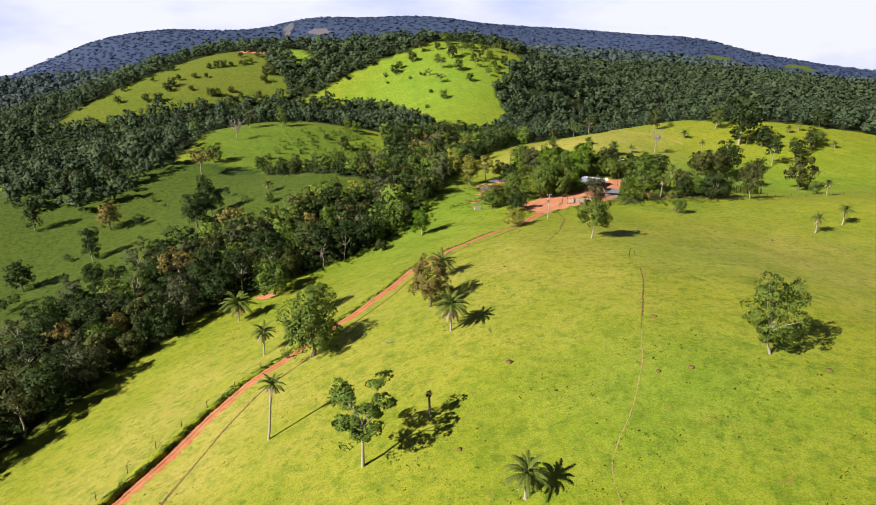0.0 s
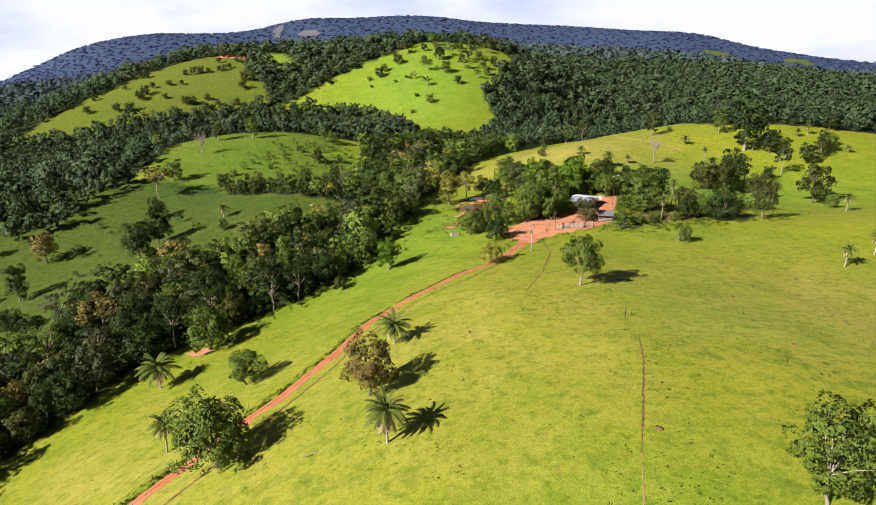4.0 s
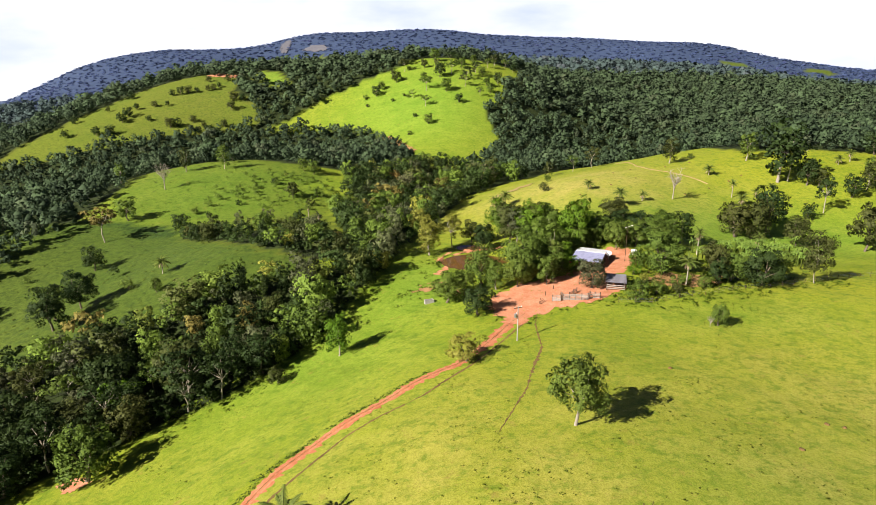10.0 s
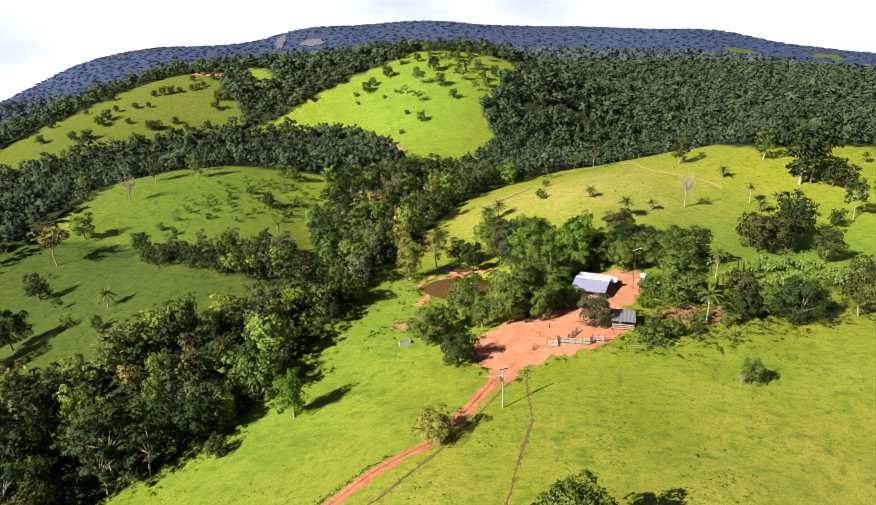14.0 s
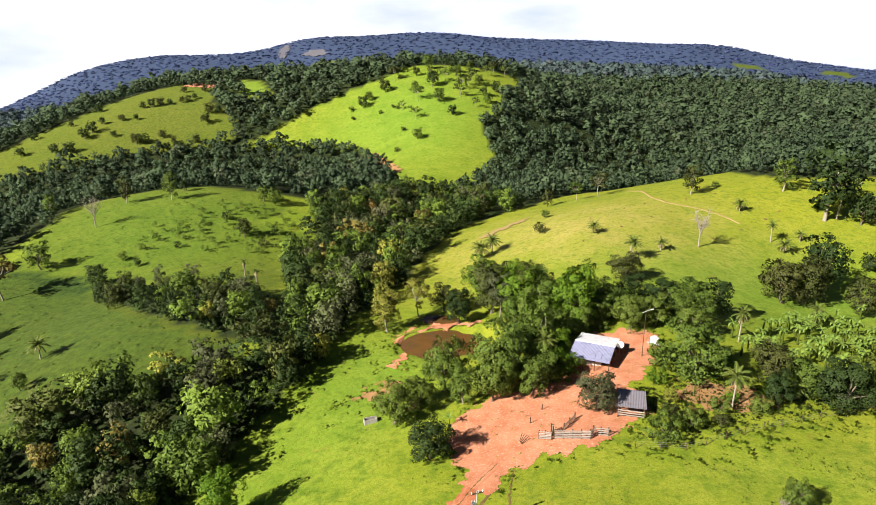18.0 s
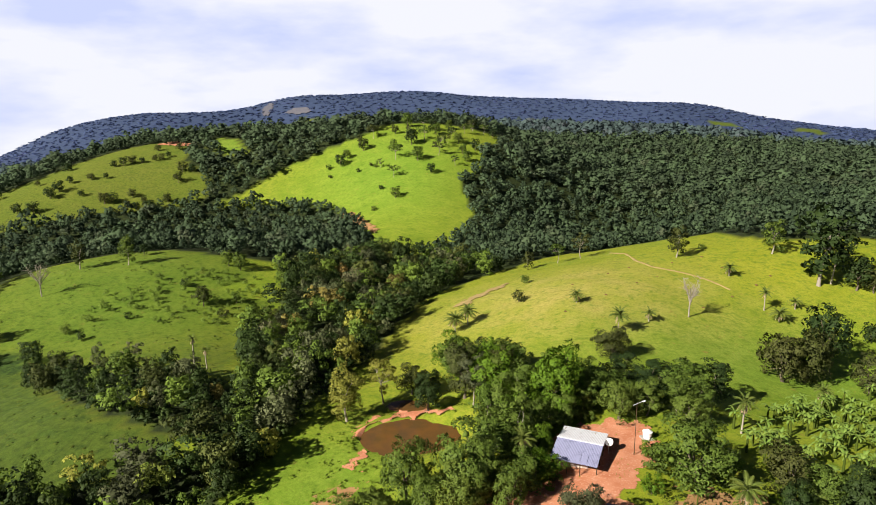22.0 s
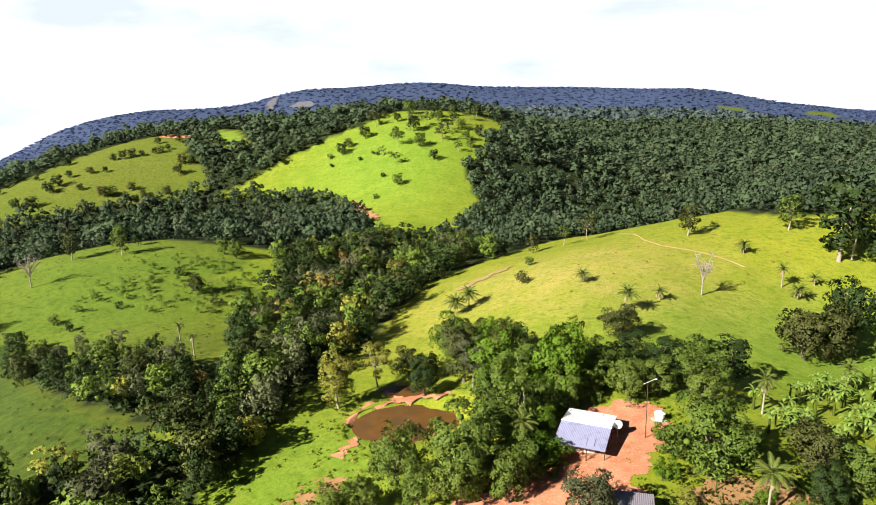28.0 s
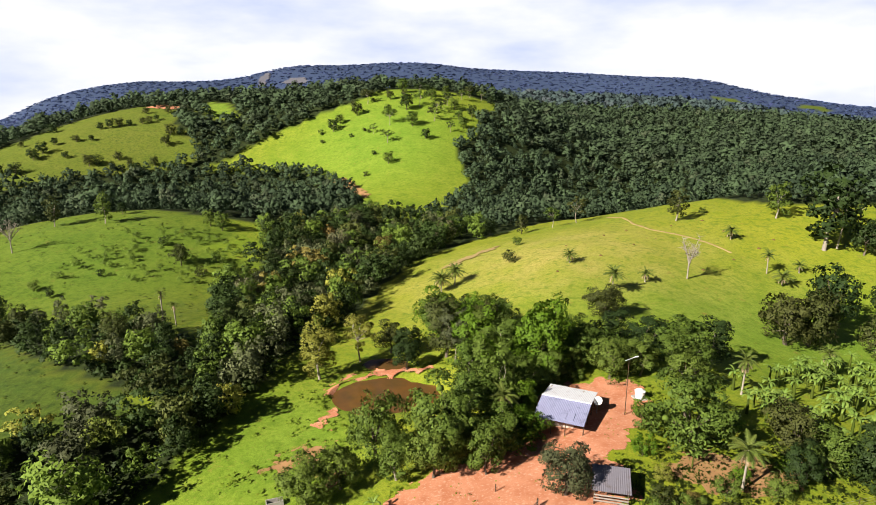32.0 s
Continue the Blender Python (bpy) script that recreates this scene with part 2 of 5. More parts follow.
def grass_material():
    n = Nodes("pasture_grass")
    big, mid, tuft, fine = n.noise(0.012, 3), n.noise(0.09, 5), n.noise(0.55, 5, 0.65), n.noise(4.5, 3)
    dry = n.add("ShaderNodeAttribute")
    dry.attribute_name = "dry"
    dryness = dry.outputs["Fac"]
    fresh = n.blend(n.span(big, 0.35, 0.65), (0.1575, 0.2044, 0.0105), (0.2345, 0.2464, 0.0154))
    lush = n.add("ShaderNodeAttribute")
    lush.attribute_name = "lush"
    rough = n.add("ShaderNodeAttribute")
    rough.attribute_name = "rough"
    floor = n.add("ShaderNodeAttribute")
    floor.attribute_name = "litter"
    patch = n.blend(n.span(mid, 0.40, 0.72, 0.0, 0.6), fresh, (0.2695, 0.2695, 0.028))
    green = n.blend(n.span(mid, 0.35, 0.7), (0.120, 0.205, 0.018), (0.172, 0.250, 0.027))
    patch = n.blend(lush.outputs["Fac"], patch, green)
    patch = n.blend(n.span(dryness, 0.0, 1.0, 0.0, 1.0), patch, n.blend(n.span(mid, 0.35, 0.68), (0.265, 0.262, 0.042), (0.350, 0.290, 0.085)))
    clump = n.noise(0.32, 6, 0.7)
    band = n.span(n.noise(0.035, 4, 0.6), 0.38, 0.62)   # broad drifts of ranker grass
    tufts = n.blend(n.span(tuft, 0.50, 0.68, 0.0, 0.7), patch, (0.088, 0.150, 0.009))
    mottle = n.add("ShaderNodeMath")
    mottle.operation = "MULTIPLY"
    n.put(n.span(clump, 0.50, 0.64, 0.0, 0.72), mottle.inputs[0])
    short = n.span(dryness, 0.0, 1.0, 1.0, 0.25)
    scant = n.add("ShaderNodeMath")
    scant.operation = "MULTIPLY"
    n.put(n.span(band, 0, 1, 0.35, 1.0), scant.inputs[0])
    n.put(short, scant.inputs[1])
    n.put(scant.outputs[0], mottle.inputs[1])
    tufts = n.blend(mottle.outputs[0], tufts, (0.070, 0.132, 0.008))
    brown = n.blend(n.span(n.noise(0.30, 6, 0.7), 0.60, 0.74, 0.0, 0.8), tufts, (0.225, 0.165, 0.040))
    brown = n.blend(n.span(n.noise(1.7, 4, 0.6), 0.60, 0.72, 0.0, 0.55), brown, (0.25, 0.175, 0.055))
    # weed green darkened further, standing in for lens vignette over the old pastures
    weedy = n.blend(n.span(tuft, 0.40, 0.62), (0.0434, 0.0784, 0.0112), (0.0182, 0.0385, 0.0063))
    brown = n.blend(rough.outputs["Fac"], brown, weedy)
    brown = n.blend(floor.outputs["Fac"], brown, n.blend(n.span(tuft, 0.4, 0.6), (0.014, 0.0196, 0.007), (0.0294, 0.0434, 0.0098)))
    # mountain forest: distance haze painted as blue in the base colour
    hazy_canopy = n.add("ShaderNodeAttribute")
    hazy_canopy.attribute_name = "hazy_canopy"
    brown = n.blend(hazy_canopy.outputs["Fac"], brown, n.blend(n.span(n.noise(0.05, 6, 0.7), 0.35, 0.65), (0.034, 0.051, 0.118), (0.043, 0.063, 0.138)))
    color = n.blend(n.span(fine, 0.42, 0.66), brown, (0.70, 0.72, 0.60), "MULTIPLY")
    color = n.blend(n.span(n.noise(1.3, 5, 0.7), 0.46, 0.62), color, (0.80, 0.84, 0.66), "MULTIPLY")
    n.bump(n.blend(0.3, tuft, fine), 0.5, 0.2)
    return n.done(color, 0.85, 0, 0.15)


def soil_material(name, dark, light, pale):
    n = Nodes(name)
    a, b, c = n.noise(0.35, 5), n.noise(2.2, 5, 0.65), n.noise(9, 4)
    color = n.blend(n.span(a, 0.35, 0.65), dark, light)
    color = n.blend(n.span(b, 0.52, 0.72), color, pale)
    color = n.blend(n.span(c, 0.35, 0.8), color, (0.84, 0.80, 0.77), "MULTIPLY")
    n.bump(b, 0.12, 0.06)
    return n.done(color, 0.9, 0, 0.15)


def leaf_material(name, dark, light, gloss=0.5):
    n = Nodes(name)
    each = n.add("ShaderNodeObjectInfo").outputs["Random"]
    isle = n.add("ShaderNodeNewGeometry").outputs["Random Per Island"]
    color = n.blend(n.span(isle, 0, 1, 0.15, 0.9), dark, light)
    tone = n.add("ShaderNodeAttribute")
    tone.attribute_name = "tone"
    color = n.blend(n.span(each, 0, 1, 0.0, 0.45), color, (light[0] * 1.15, light[1] * 0.95, light[2]))
    color = n.blend(n.span(tone.outputs["Fac"], 0.2, 0.9, 0.0, 0.9), color, (light[0] * 1.4, light[1] * 1.38, light[2] * 1.3))
    color = n.blend(n.span(tone.outputs["Fac"], 0.9, 1.0, 0.0, 0.8), color, (light[0] * 1.4, light[1] * 1.05, light[2] * 1.25))
    n.done(color, gloss + 0.1, 0, 0.1)
    glow = n.add("ShaderNodeBsdfTranslucent", Color=color)
    mix = n.add("ShaderNodeMixShader", Fac=0.24)
    n.put(n.shader.outputs[0], mix.inputs[1])
    n.put(glow.outputs[0], mix.inputs[2])
    n.put(mix.outputs[0], n.tree.nodes["Material Output"].inputs["Surface"])
    return n.mat


def wood_material(name, dark, light, stretch=(1, 1, 0.12)):
    n = Nodes(name)
    m = n.add("ShaderNodeMapping", Vector=n.coord)
    m.inputs["Scale"].default_value = stretch
    grain, blot = n.noise(9, 6, 0.65, m.outputs[0]), n.noise(1.1, 4)
    each = n.add("ShaderNodeObjectInfo").outputs["Random"]
    color = n.blend(n.span(grain, 0.3, 0.7), dark, light)
    color = n.blend(n.span(blot, 0.35, 0.75), color, (0.66, 0.64, 0.6), "MULTIPLY")
    color = n.blend(n.span(each, 0, 1, 0, 0.35), color, dark)
    n.bump(grain, 0.7, 0.03)
    return n.done(color, 0.85, 0, 0.2)


def sheet_material(name, base, stain, metal, rough):
    n = Nodes(name)
    rust, wear = n.noise(0.8, 5, 0.65), n.noise(5, 4)
    color = n.blend(n.span(rust, 0.52, 0.75), base, stain)
    color = n.blend(n.span(wear, 0.4, 0.8), color, (0.82, 0.82, 0.84), "MULTIPLY")
    n.bump(wear, 0.15, 0.02)
    return n.done(color, n.span(wear, 0.3, 0.8, rough, rough + 0.2), metal, 0.4)


def water_material():
    n = Nodes("muddy_water")
    n.bump(n.noise(1.6, 3), 0.12, 0.05)
    return n.done(n.blend(n.span(n.noise(0.25, 3), 0.35, 0.7), (0.115, 0.055, 0.016), (0.075, 0.045, 0.016)), 0.06, 0, 0.5)


GRASS = grass_material()
SOIL = soil_material("red_earth", (0.36, 0.135, 0.070), (0.45, 0.20, 0.115), (0.52, 0.31, 0.215))
SOIL_ROAD = soil_material("track_earth", (0.30, 0.098, 0.044), (0.37, 0.142, 0.072), (0.42, 0.21, 0.13))
SOIL_LIGHT = soil_material("worn_earth", (0.34, 0.125, 0.062), (0.40, 0.17, 0.095), (0.44, 0.25, 0.17))
SOIL_PALE = soil_material("dry_earth", (0.252, 0.14, 0.063), (0.322, 0.182, 0.084), (0.28, 0.21, 0.084))
SOIL_TAN = soil_material("tan_earth", (0.238, 0.175, 0.07), (0.301, 0.224, 0.098), (0.28, 0.245, 0.084))
ROCK = soil_material("pale_rock", (0.085, 0.088, 0.115), (0.115, 0.115, 0.135), (0.14, 0.132, 0.135))
RUT = soil_material("trodden_earth", (0.098, 0.0595, 0.0245), (0.154, 0.098, 0.035), (0.182, 0.14, 0.0455))
LEAF = {
    "dark": leaf_material("leaf_dark", (0.00966, 0.02254, 0.00644), (0.03381, 0.05796, 0.01449)),
    "mid": leaf_material("leaf_mid", (0.03199, 0.06209, 0.009408), (0.1082, 0.1618, 0.02634)),
    "bright": leaf_material("leaf_bright", (0.042, 0.091, 0.0056), (0.0945, 0.175, 0.0126)),
    "olive": leaf_material("leaf_olive", (0.0238, 0.0336, 0.0084), (0.0665, 0.0805, 0.021)),
    "brown": leaf_material("leaf_brown", (0.06615, 0.0567, 0.01512), (0.1701, 0.1465, 0.03969)),
    "yellow": leaf_material("leaf_yellow", (0.104, 0.1134, 0.01701), (0.2268, 0.2362, 0.04253)),
    "grey": leaf_material("leaf_grey", (0.028, 0.0392, 0.0168), (0.0805, 0.0945, 0.0434)),
    # far, upland, range: leaf colours tinted ever bluer to carry distance haze
    "far": leaf_material("leaf_far", (0.012, 0.023, 0.014), (0.046, 0.072, 0.036), 0.7),
    "upland": leaf_material("leaf_upland_hazed", (0.026, 0.042, 0.044), (0.052, 0.077, 0.076), 0.8),
    "range": leaf_material("leaf_range_hazed", (0.034, 0.051, 0.118), (0.043, 0.063, 0.138), 0.8),
    "tussock": leaf_material("leaf_tussock", (0.082, 0.138, 0.011), (0.140, 0.190, 0.017)),
    "palm": leaf_material("leaf_palm", (0.04186, 0.07116, 0.01256), (0.1204, 0.157, 0.03139)),
    "straw": leaf_material("leaf_straw", (0.168, 0.126, 0.07), (0.322, 0.266, 0.168)),
    "banana": leaf_material("leaf_banana", (0.0637, 0.1225, 0.0196), (0.1666, 0.2548, 0.049), 0.4),
    "weed": leaf_material("leaf_weed", (0.0315, 0.0525, 0.0084), (0.077, 0.1085, 0.0154)),
    "tuft": leaf_material("leaf_tuft", (0.091, 0.1365, 0.0126), (0.1645, 0.1925, 0.021)),
}
BARK = wood_material("bark", (0.063, 0.049, 0.035), (0.168, 0.14, 0.105))
BARK_PALE = wood_material("bark_pale", (0.182, 0.154, 0.119), (0.364, 0.329, 0.28))
PLANK = wood_material("grey_plank", (0.182, 0.154, 0.133), (0.385, 0.35, 0.322), (0.12, 1, 1))
TIMBER = wood_material("dark_timber", (0.042, 0.025, 0.014), (0.112, 0.07, 0.042))
# roof sheet with the glare of sun and sky painted as white
ROOF_GLARE = sheet_material("glare_white_sheet", (0.62, 0.63, 0.68), (0.48, 0.47, 0.50), 0.0, 0.35)
ROOF_BLUE = sheet_material("grey_blue_sheet", (0.29, 0.30, 0.46), (0.154, 0.161, 0.252), 0.2, 0.4)
ROOF_GREY = sheet_material("weathered_sheet", (0.17, 0.16, 0.19), (0.11, 0.085, 0.08), 0.1, 0.5)
PLASTER = soil_material("limewash", (0.35, 0.308, 0.266), (0.434, 0.406, 0.364), (0.28, 0.182, 0.119))
CONCRETE = soil_material("concrete", (0.252, 0.238, 0.217), (0.336, 0.322, 0.301), (0.385, 0.371, 0.35))
WHITE = sheet_material("white_paint", (0.70, 0.70, 0.70), (0.52, 0.50, 0.47), 0.0, 0.4)
STEEL = sheet_material("galvanised_steel", (0.315, 0.322, 0.336), (0.231, 0.21, 0.196), 0.8, 0.4)
WATER = water_material()

# ---------------- mesh helpers ----------------


def mesh_from(name, verts, faces, material, smooth=False, normals=None):
    """A mesh from arrays of points and of triangles or quads; normals round off foliage."""
    verts, faces = np.asarray(verts, np.float32), np.asarray(faces, np.int32)
    me = bpy.data.meshes.new(name)
    k = faces.shape[1]
    me.vertices.add(len(verts))
    me.vertices.foreach_set("co", verts.ravel())
    me.loops.add(faces.size)
    me.loops.foreach_set("vertex_index", faces.ravel())
    me.polygons.add(len(faces))
    me.polygons.foreach_set("loop_start", np.arange(len(faces), dtype=np.int32) * k)
    me.update(calc_edges=True)
    me.polygons.foreach_set("use_smooth", np.full(len(faces), smooth or normals is not None))
    me.materials.append(material)
    if normals is not None:
        me.normals_split_custom_set_from_vertices(np.asarray(normals, np.float32))
    return me


def join(pieces):
    """Joins (points, triangles) pairs, or triples with normals, into one."""
    verts, faces, normals, n = [], [], [], 0
    for v, f, *more in pieces:
        verts.append(v)
        faces.append(np.asarray(f) + n)
        normals += more
        n += len(v)
    joined = np.concatenate(verts), np.concatenate(faces)
    return (*joined, np.concatenate(normals)) if normals else joined


def child(name, me, parent, m=None, label=""):
    ob = new(name, me)
    ob.parent = parent
    if m is not None:
        ob.matrix_basis = m
    return tagged(ob, label)


def part(name, bm, material, parent=None, label=""):
    me = bpy.data.meshes.new(name)
    bm.to_mesh(me)
    bm.free()
    me.materials.append(material)
    ob = new(name, me)
    ob.parent = parent
    return tagged(ob, label)


def box(bm, x0, x1, y0, y1, z0, z1, turn=None):
    m = Matrix.Translation(((x0 + x1) / 2, (y0 + y1) / 2, (z0 + z1) / 2)) @ Matrix.Diagonal((x1 - x0, y1 - y0, z1 - z0, 1))
    return bmesh.ops.create_cube(bm, size=1, matrix=(turn or Matrix()) @ m)["verts"]


def tube(points, radii, sides=6):
    """A tapered tube along points, as (points, triangles)."""
    points = [Vector(p) for p in points]
    verts, faces = [], []
    for i, p in enumerate(points):
        d = (points[min(i + 1, len(points) - 1)] - points[max(i - 1, 0)]).normalized()
        side = d.cross(Vector((0.31, 0.95, 0.05))).normalized()
        up = side.cross(d)
        for k in range(sides):
            a = 2 * math.pi * k / sides
            verts.append(p + float(radii[i]) * (math.cos(a) * side + math.sin(a) * up))
    for i in range(len(points) - 1):
        for k in range(sides):
            a, b = i * sides + k, i * sides + (k + 1) % sides
            faces += [(a, b, b + sides), (a, b + sides, a + sides)]
    return np.array([tuple(v) for v in verts]), np.array(faces)


# ---------------- ground ----------------
gu, gv = np.linspace(-1, 1, 350), np.linspace(-0.62, 1, 390)
GX = 150 * np.sinh(3.85 * gu)
GY = 150 + 190 * np.sinh(3.8 * gv)
XX, YY = np.meshgrid(GX, GY)
ZZ = ground_z(XX, YY)
idx = np.arange(XX.size).reshape(XX.shape)
quads = np.stack([idx[:-1, :-1], idx[:-1, 1:], idx[1:, 1:], idx[1:, :-1]], -1).reshape(-1, 4)
me = mesh_from("ground", np.stack([XX, YY, ZZ], -1).reshape(-1, 3), quads, GRASS, True)
# how dry the sward is: the yellow knoll on the right, the old pasture on the far left hill
dry = 1.0 * np.exp(-((XX - 58) ** 2 / 52.0**2 + (YY - 328) ** 2 / 40.0**2)) + 0.30 * np.exp(-((XX + 240) ** 2 / 75.0**2 + (YY - 625) ** 2 / 95.0**2))
dry += 0.35 * np.exp(-((XX - 20) ** 2 / 60.0**2 + (YY - 120) ** 2 / 40.0**2)) + 0.8 * np.exp(-((XX + 62) ** 2 / 28.0**2 + (YY - 70) ** 2 / 42.0**2)) + 0.5 * np.exp(-((XX - 78) ** 2 / 26.0**2 + (YY - 120) ** 2 / 50.0**2)) + 0.3 * np.exp(-((XX + 5) ** 2 / 22.0**2 + (YY - 95) ** 2 / 30.0**2))
me.attributes.new("dry", "FLOAT", "POINT").data.foreach_set("value", np.clip(dry, 0, 1).astype(np.float32).ravel())
lush = np.exp(-((XX + 20) ** 2 / 100.0**2 + (YY - 610) ** 2 / 130.0**2)) + 1.1 * np.exp(-((XX - 112) ** 2 / 70.0**2 + (YY - 276) ** 2 / 36.0**2)) + 0.75 * np.exp(-((XX - 14) ** 2 / 22.0**2 + (YY - 54) ** 2 / 22.0**2)) + 0.55 * np.exp(-((XX - 45) ** 2 / 22.0**2 + (YY - 112) ** 2 / 16.0**2)) + 0.5 * np.exp(-((XX - 70) ** 2 / 30.0**2 + (YY - 185) ** 2 / 14.0**2)) + 0.8 * np.exp(-((XX + 30) ** 2 / 32.0**2 + (YY - 190) ** 2 / 45.0**2)) + 0.9 * np.exp(-((XX + 110) ** 2 / 70.0**2 + (YY - 350) ** 2 / 70.0**2)) + 0.8 * np.exp(-((XX + 2) ** 2 / 16.0**2 + (YY - 232) ** 2 / 26.0**2))
lush += inside(GLADE, XX, YY)
me.attributes.new("lush", "FLOAT", "POINT").data.foreach_set("value", np.clip(lush, 0, 1).astype(np.float32).ravel())
# rank weedy sward on the old pastures by the stream, vignette darkness painted in; leaf litter under the woods
weedy = 0.85 * inside(PASTURE_LOW, XX, YY) + 0.4 * inside(PASTURE_LEFT, XX, YY) + 0.6 * inside(HILL_LEFT, XX, YY)
for field in FAR_FIELDS:
    weedy += 0.7 * inside(field, XX, YY)
me.attributes.new("rough", "FLOAT", "POINT").data.foreach_set("value", np.clip(weedy, 0, 1).astype(np.float32).ravel())
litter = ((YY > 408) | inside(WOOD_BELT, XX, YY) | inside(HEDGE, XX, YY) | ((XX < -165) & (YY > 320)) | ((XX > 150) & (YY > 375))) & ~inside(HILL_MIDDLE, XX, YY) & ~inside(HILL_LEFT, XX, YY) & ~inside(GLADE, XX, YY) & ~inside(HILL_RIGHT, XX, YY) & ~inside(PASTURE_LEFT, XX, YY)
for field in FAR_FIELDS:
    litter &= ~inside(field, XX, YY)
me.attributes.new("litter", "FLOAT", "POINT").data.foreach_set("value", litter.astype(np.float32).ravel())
hazy_canopy = litter * np.clip((YY - 1050) / 200, 0, 1)   # closed forest clothes the mountain, its blue haze put in the base colour
me.attributes.new("hazy_canopy", "FLOAT", "POINT").data.foreach_set("value", hazy_canopy.astype(np.float32).ravel())
ground = tagged(new("ground", me), "rolling green cattle pasture with yellowish dry patches", "ground", kind="structure")


def drape(name, line, width, material, label, lift=0.06, ragged=0.25, step=0.8, seed=1, across=4):
    """A strip of ground cover laid along a line in the plan, with ragged edges."""
    rng = np.random.default_rng(seed)
    pts = np.array(line, float)
    s = np.r_[0, np.cumsum(np.hypot(*np.diff(pts, axis=0).T))]
    at = np.arange(0, s[-1], step)
    x, y = np.interp(at, s, pts[:, 0]), np.interp(at, s, pts[:, 1])
    for _ in range(int(6 / step)):
        x[1:-1], y[1:-1] = (x[:-2] + 2 * x[1:-1] + x[2:]) / 4, (y[:-2] + 2 * y[1:-1] + y[2:]) / 4
    dx, dy = np.gradient(x), np.gradient(y)
    n = np.hypot(dx, dy)
    nx, ny = -dy / n, dx / n
    w = np.interp(at, s, np.broadcast_to(width, len(s))) / 2
    left = w * (1 + ragged * rng.normal(0, 0.6, len(at)))
    right = w * (1 + ragged * rng.normal(0, 0.6, len(at)))
    k = np.linspace(-1, 1, across + 1)[None]
    off = np.where(k < 0, k * right[:, None], k * left[:, None])
    px, py = x[:, None] + nx[:, None] * off, y[:, None] + ny[:, None] * off
    pz = ground_z(px, py) + lift * (1 - 0.9 * np.abs(k) ** 3)
    ids = np.arange(px.size).reshape(px.shape)
    f = np.stack([ids[:-1, :-1], ids[1:, :-1], ids[1:, 1:], ids[:-1, 1:]], -1).reshape(-1, 4)[:, ::-1]
    return tagged(new(name, mesh_from(name, np.stack([px, py, pz], -1).reshape(-1, 3), f, material, True)), label, name.split("_")[0], kind="structure")


def patch(name, poly, material, label, lift=0.05, cell=0.36, ragged=1.2, seed=1):
    """Bare ground within a plan outline, its edge worn ragged."""
    rng = np.random.default_rng(seed)
    p = np.array(poly, float)
    x, y = np.meshgrid(np.arange(p[:, 0].min() - 2, p[:, 0].max() + 2, cell), np.arange(p[:, 1].min() - 2, p[:, 1].max() + 2, cell))
    ph = rng.uniform(0, 6, 4)
    wx = ragged * (np.sin(0.9 * y + ph[0]) + 0.6 * np.sin(2.3 * y + 0.8 * x + ph[1])) * 0.6
    wy = ragged * (np.sin(1.0 * x + ph[2]) + 0.6 * np.sin(2.1 * x - 1.1 * y + ph[3])) * 0.6
    wx = wx + rng.normal(0, 0.15, x.shape)
    wy = wy + rng.normal(0, 0.15, x.shape)
    keep = inside(poly, x + wx, y + wy) & (rng.random(x.shape) > 0.004)
    z = ground_z(x, y) + lift
    ids = np.arange(x.size).reshape(x.shape)
    q = np.stack([ids[:-1, :-1], ids[:-1, 1:], ids[1:, 1:], ids[1:, :-1]], -1)[keep[:-1, :-1]]
    used, inv = np.unique(q, return_inverse=True)
    v = np.stack([x.ravel(), y.ravel(), z.ravel()], -1)[used]
    return tagged(new(name, mesh_from(name, v, inv.reshape(-1, 4), material, True)), label, "earth", kind="structure")


ROAD = [(-72, 30), (-65.4, 56.5), (-61.5, 66), (-58, 77.5), (-54.5, 85.7), (-48, 93), (-36, 107), (-29, 119), (-24, 134), (-17, 144.5), (-10, 151), (-4, 158), (5, 164.5), (11.5, 175), (18, 187), (21.5, 192)]
drape("road", ROAD, 2.9, SOIL_ROAD, "rutted red earth farm track", 0.06, 0.5, 0.6)
for k, (off, w) in enumerate(((-0.72, 0.5), (0.72, 0.5), (0.0, 0.35))):
    line = np.array(ROAD, float)
    way = np.gradient(line, axis=0)
    way /= np.hypot(*way.T)[:, None]
    line = line + off * np.stack([-way[:, 1], way[:, 0]], -1)
    drape("road_rut" if k < 2 else "road_verge", line.tolist(), w, SOIL_LIGHT if k < 2 else RUT, "pale wheel rut worn in the track" if k < 2 else "weedy middle of the track", 0.10, 0.9 if k < 2 else 1.6, 0.5, 20 + k, 2)
line = np.array(ROAD, float)
s = np.r_[0, np.cumsum(np.hypot(*np.diff(line, axis=0).T))]
at = np.arange(0, 125, 0.7)
x, y = np.interp(at, s, line[:, 0]), np.interp(at, s, line[:, 1])
for _ in range(8):
    x[1:-1], y[1:-1] = (x[:-2] + 2 * x[1:-1] + x[2:]) / 4, (y[:-2] + 2 * y[1:-1] + y[2:]) / 4
nx, ny = -np.gradient(y), np.gradient(x)
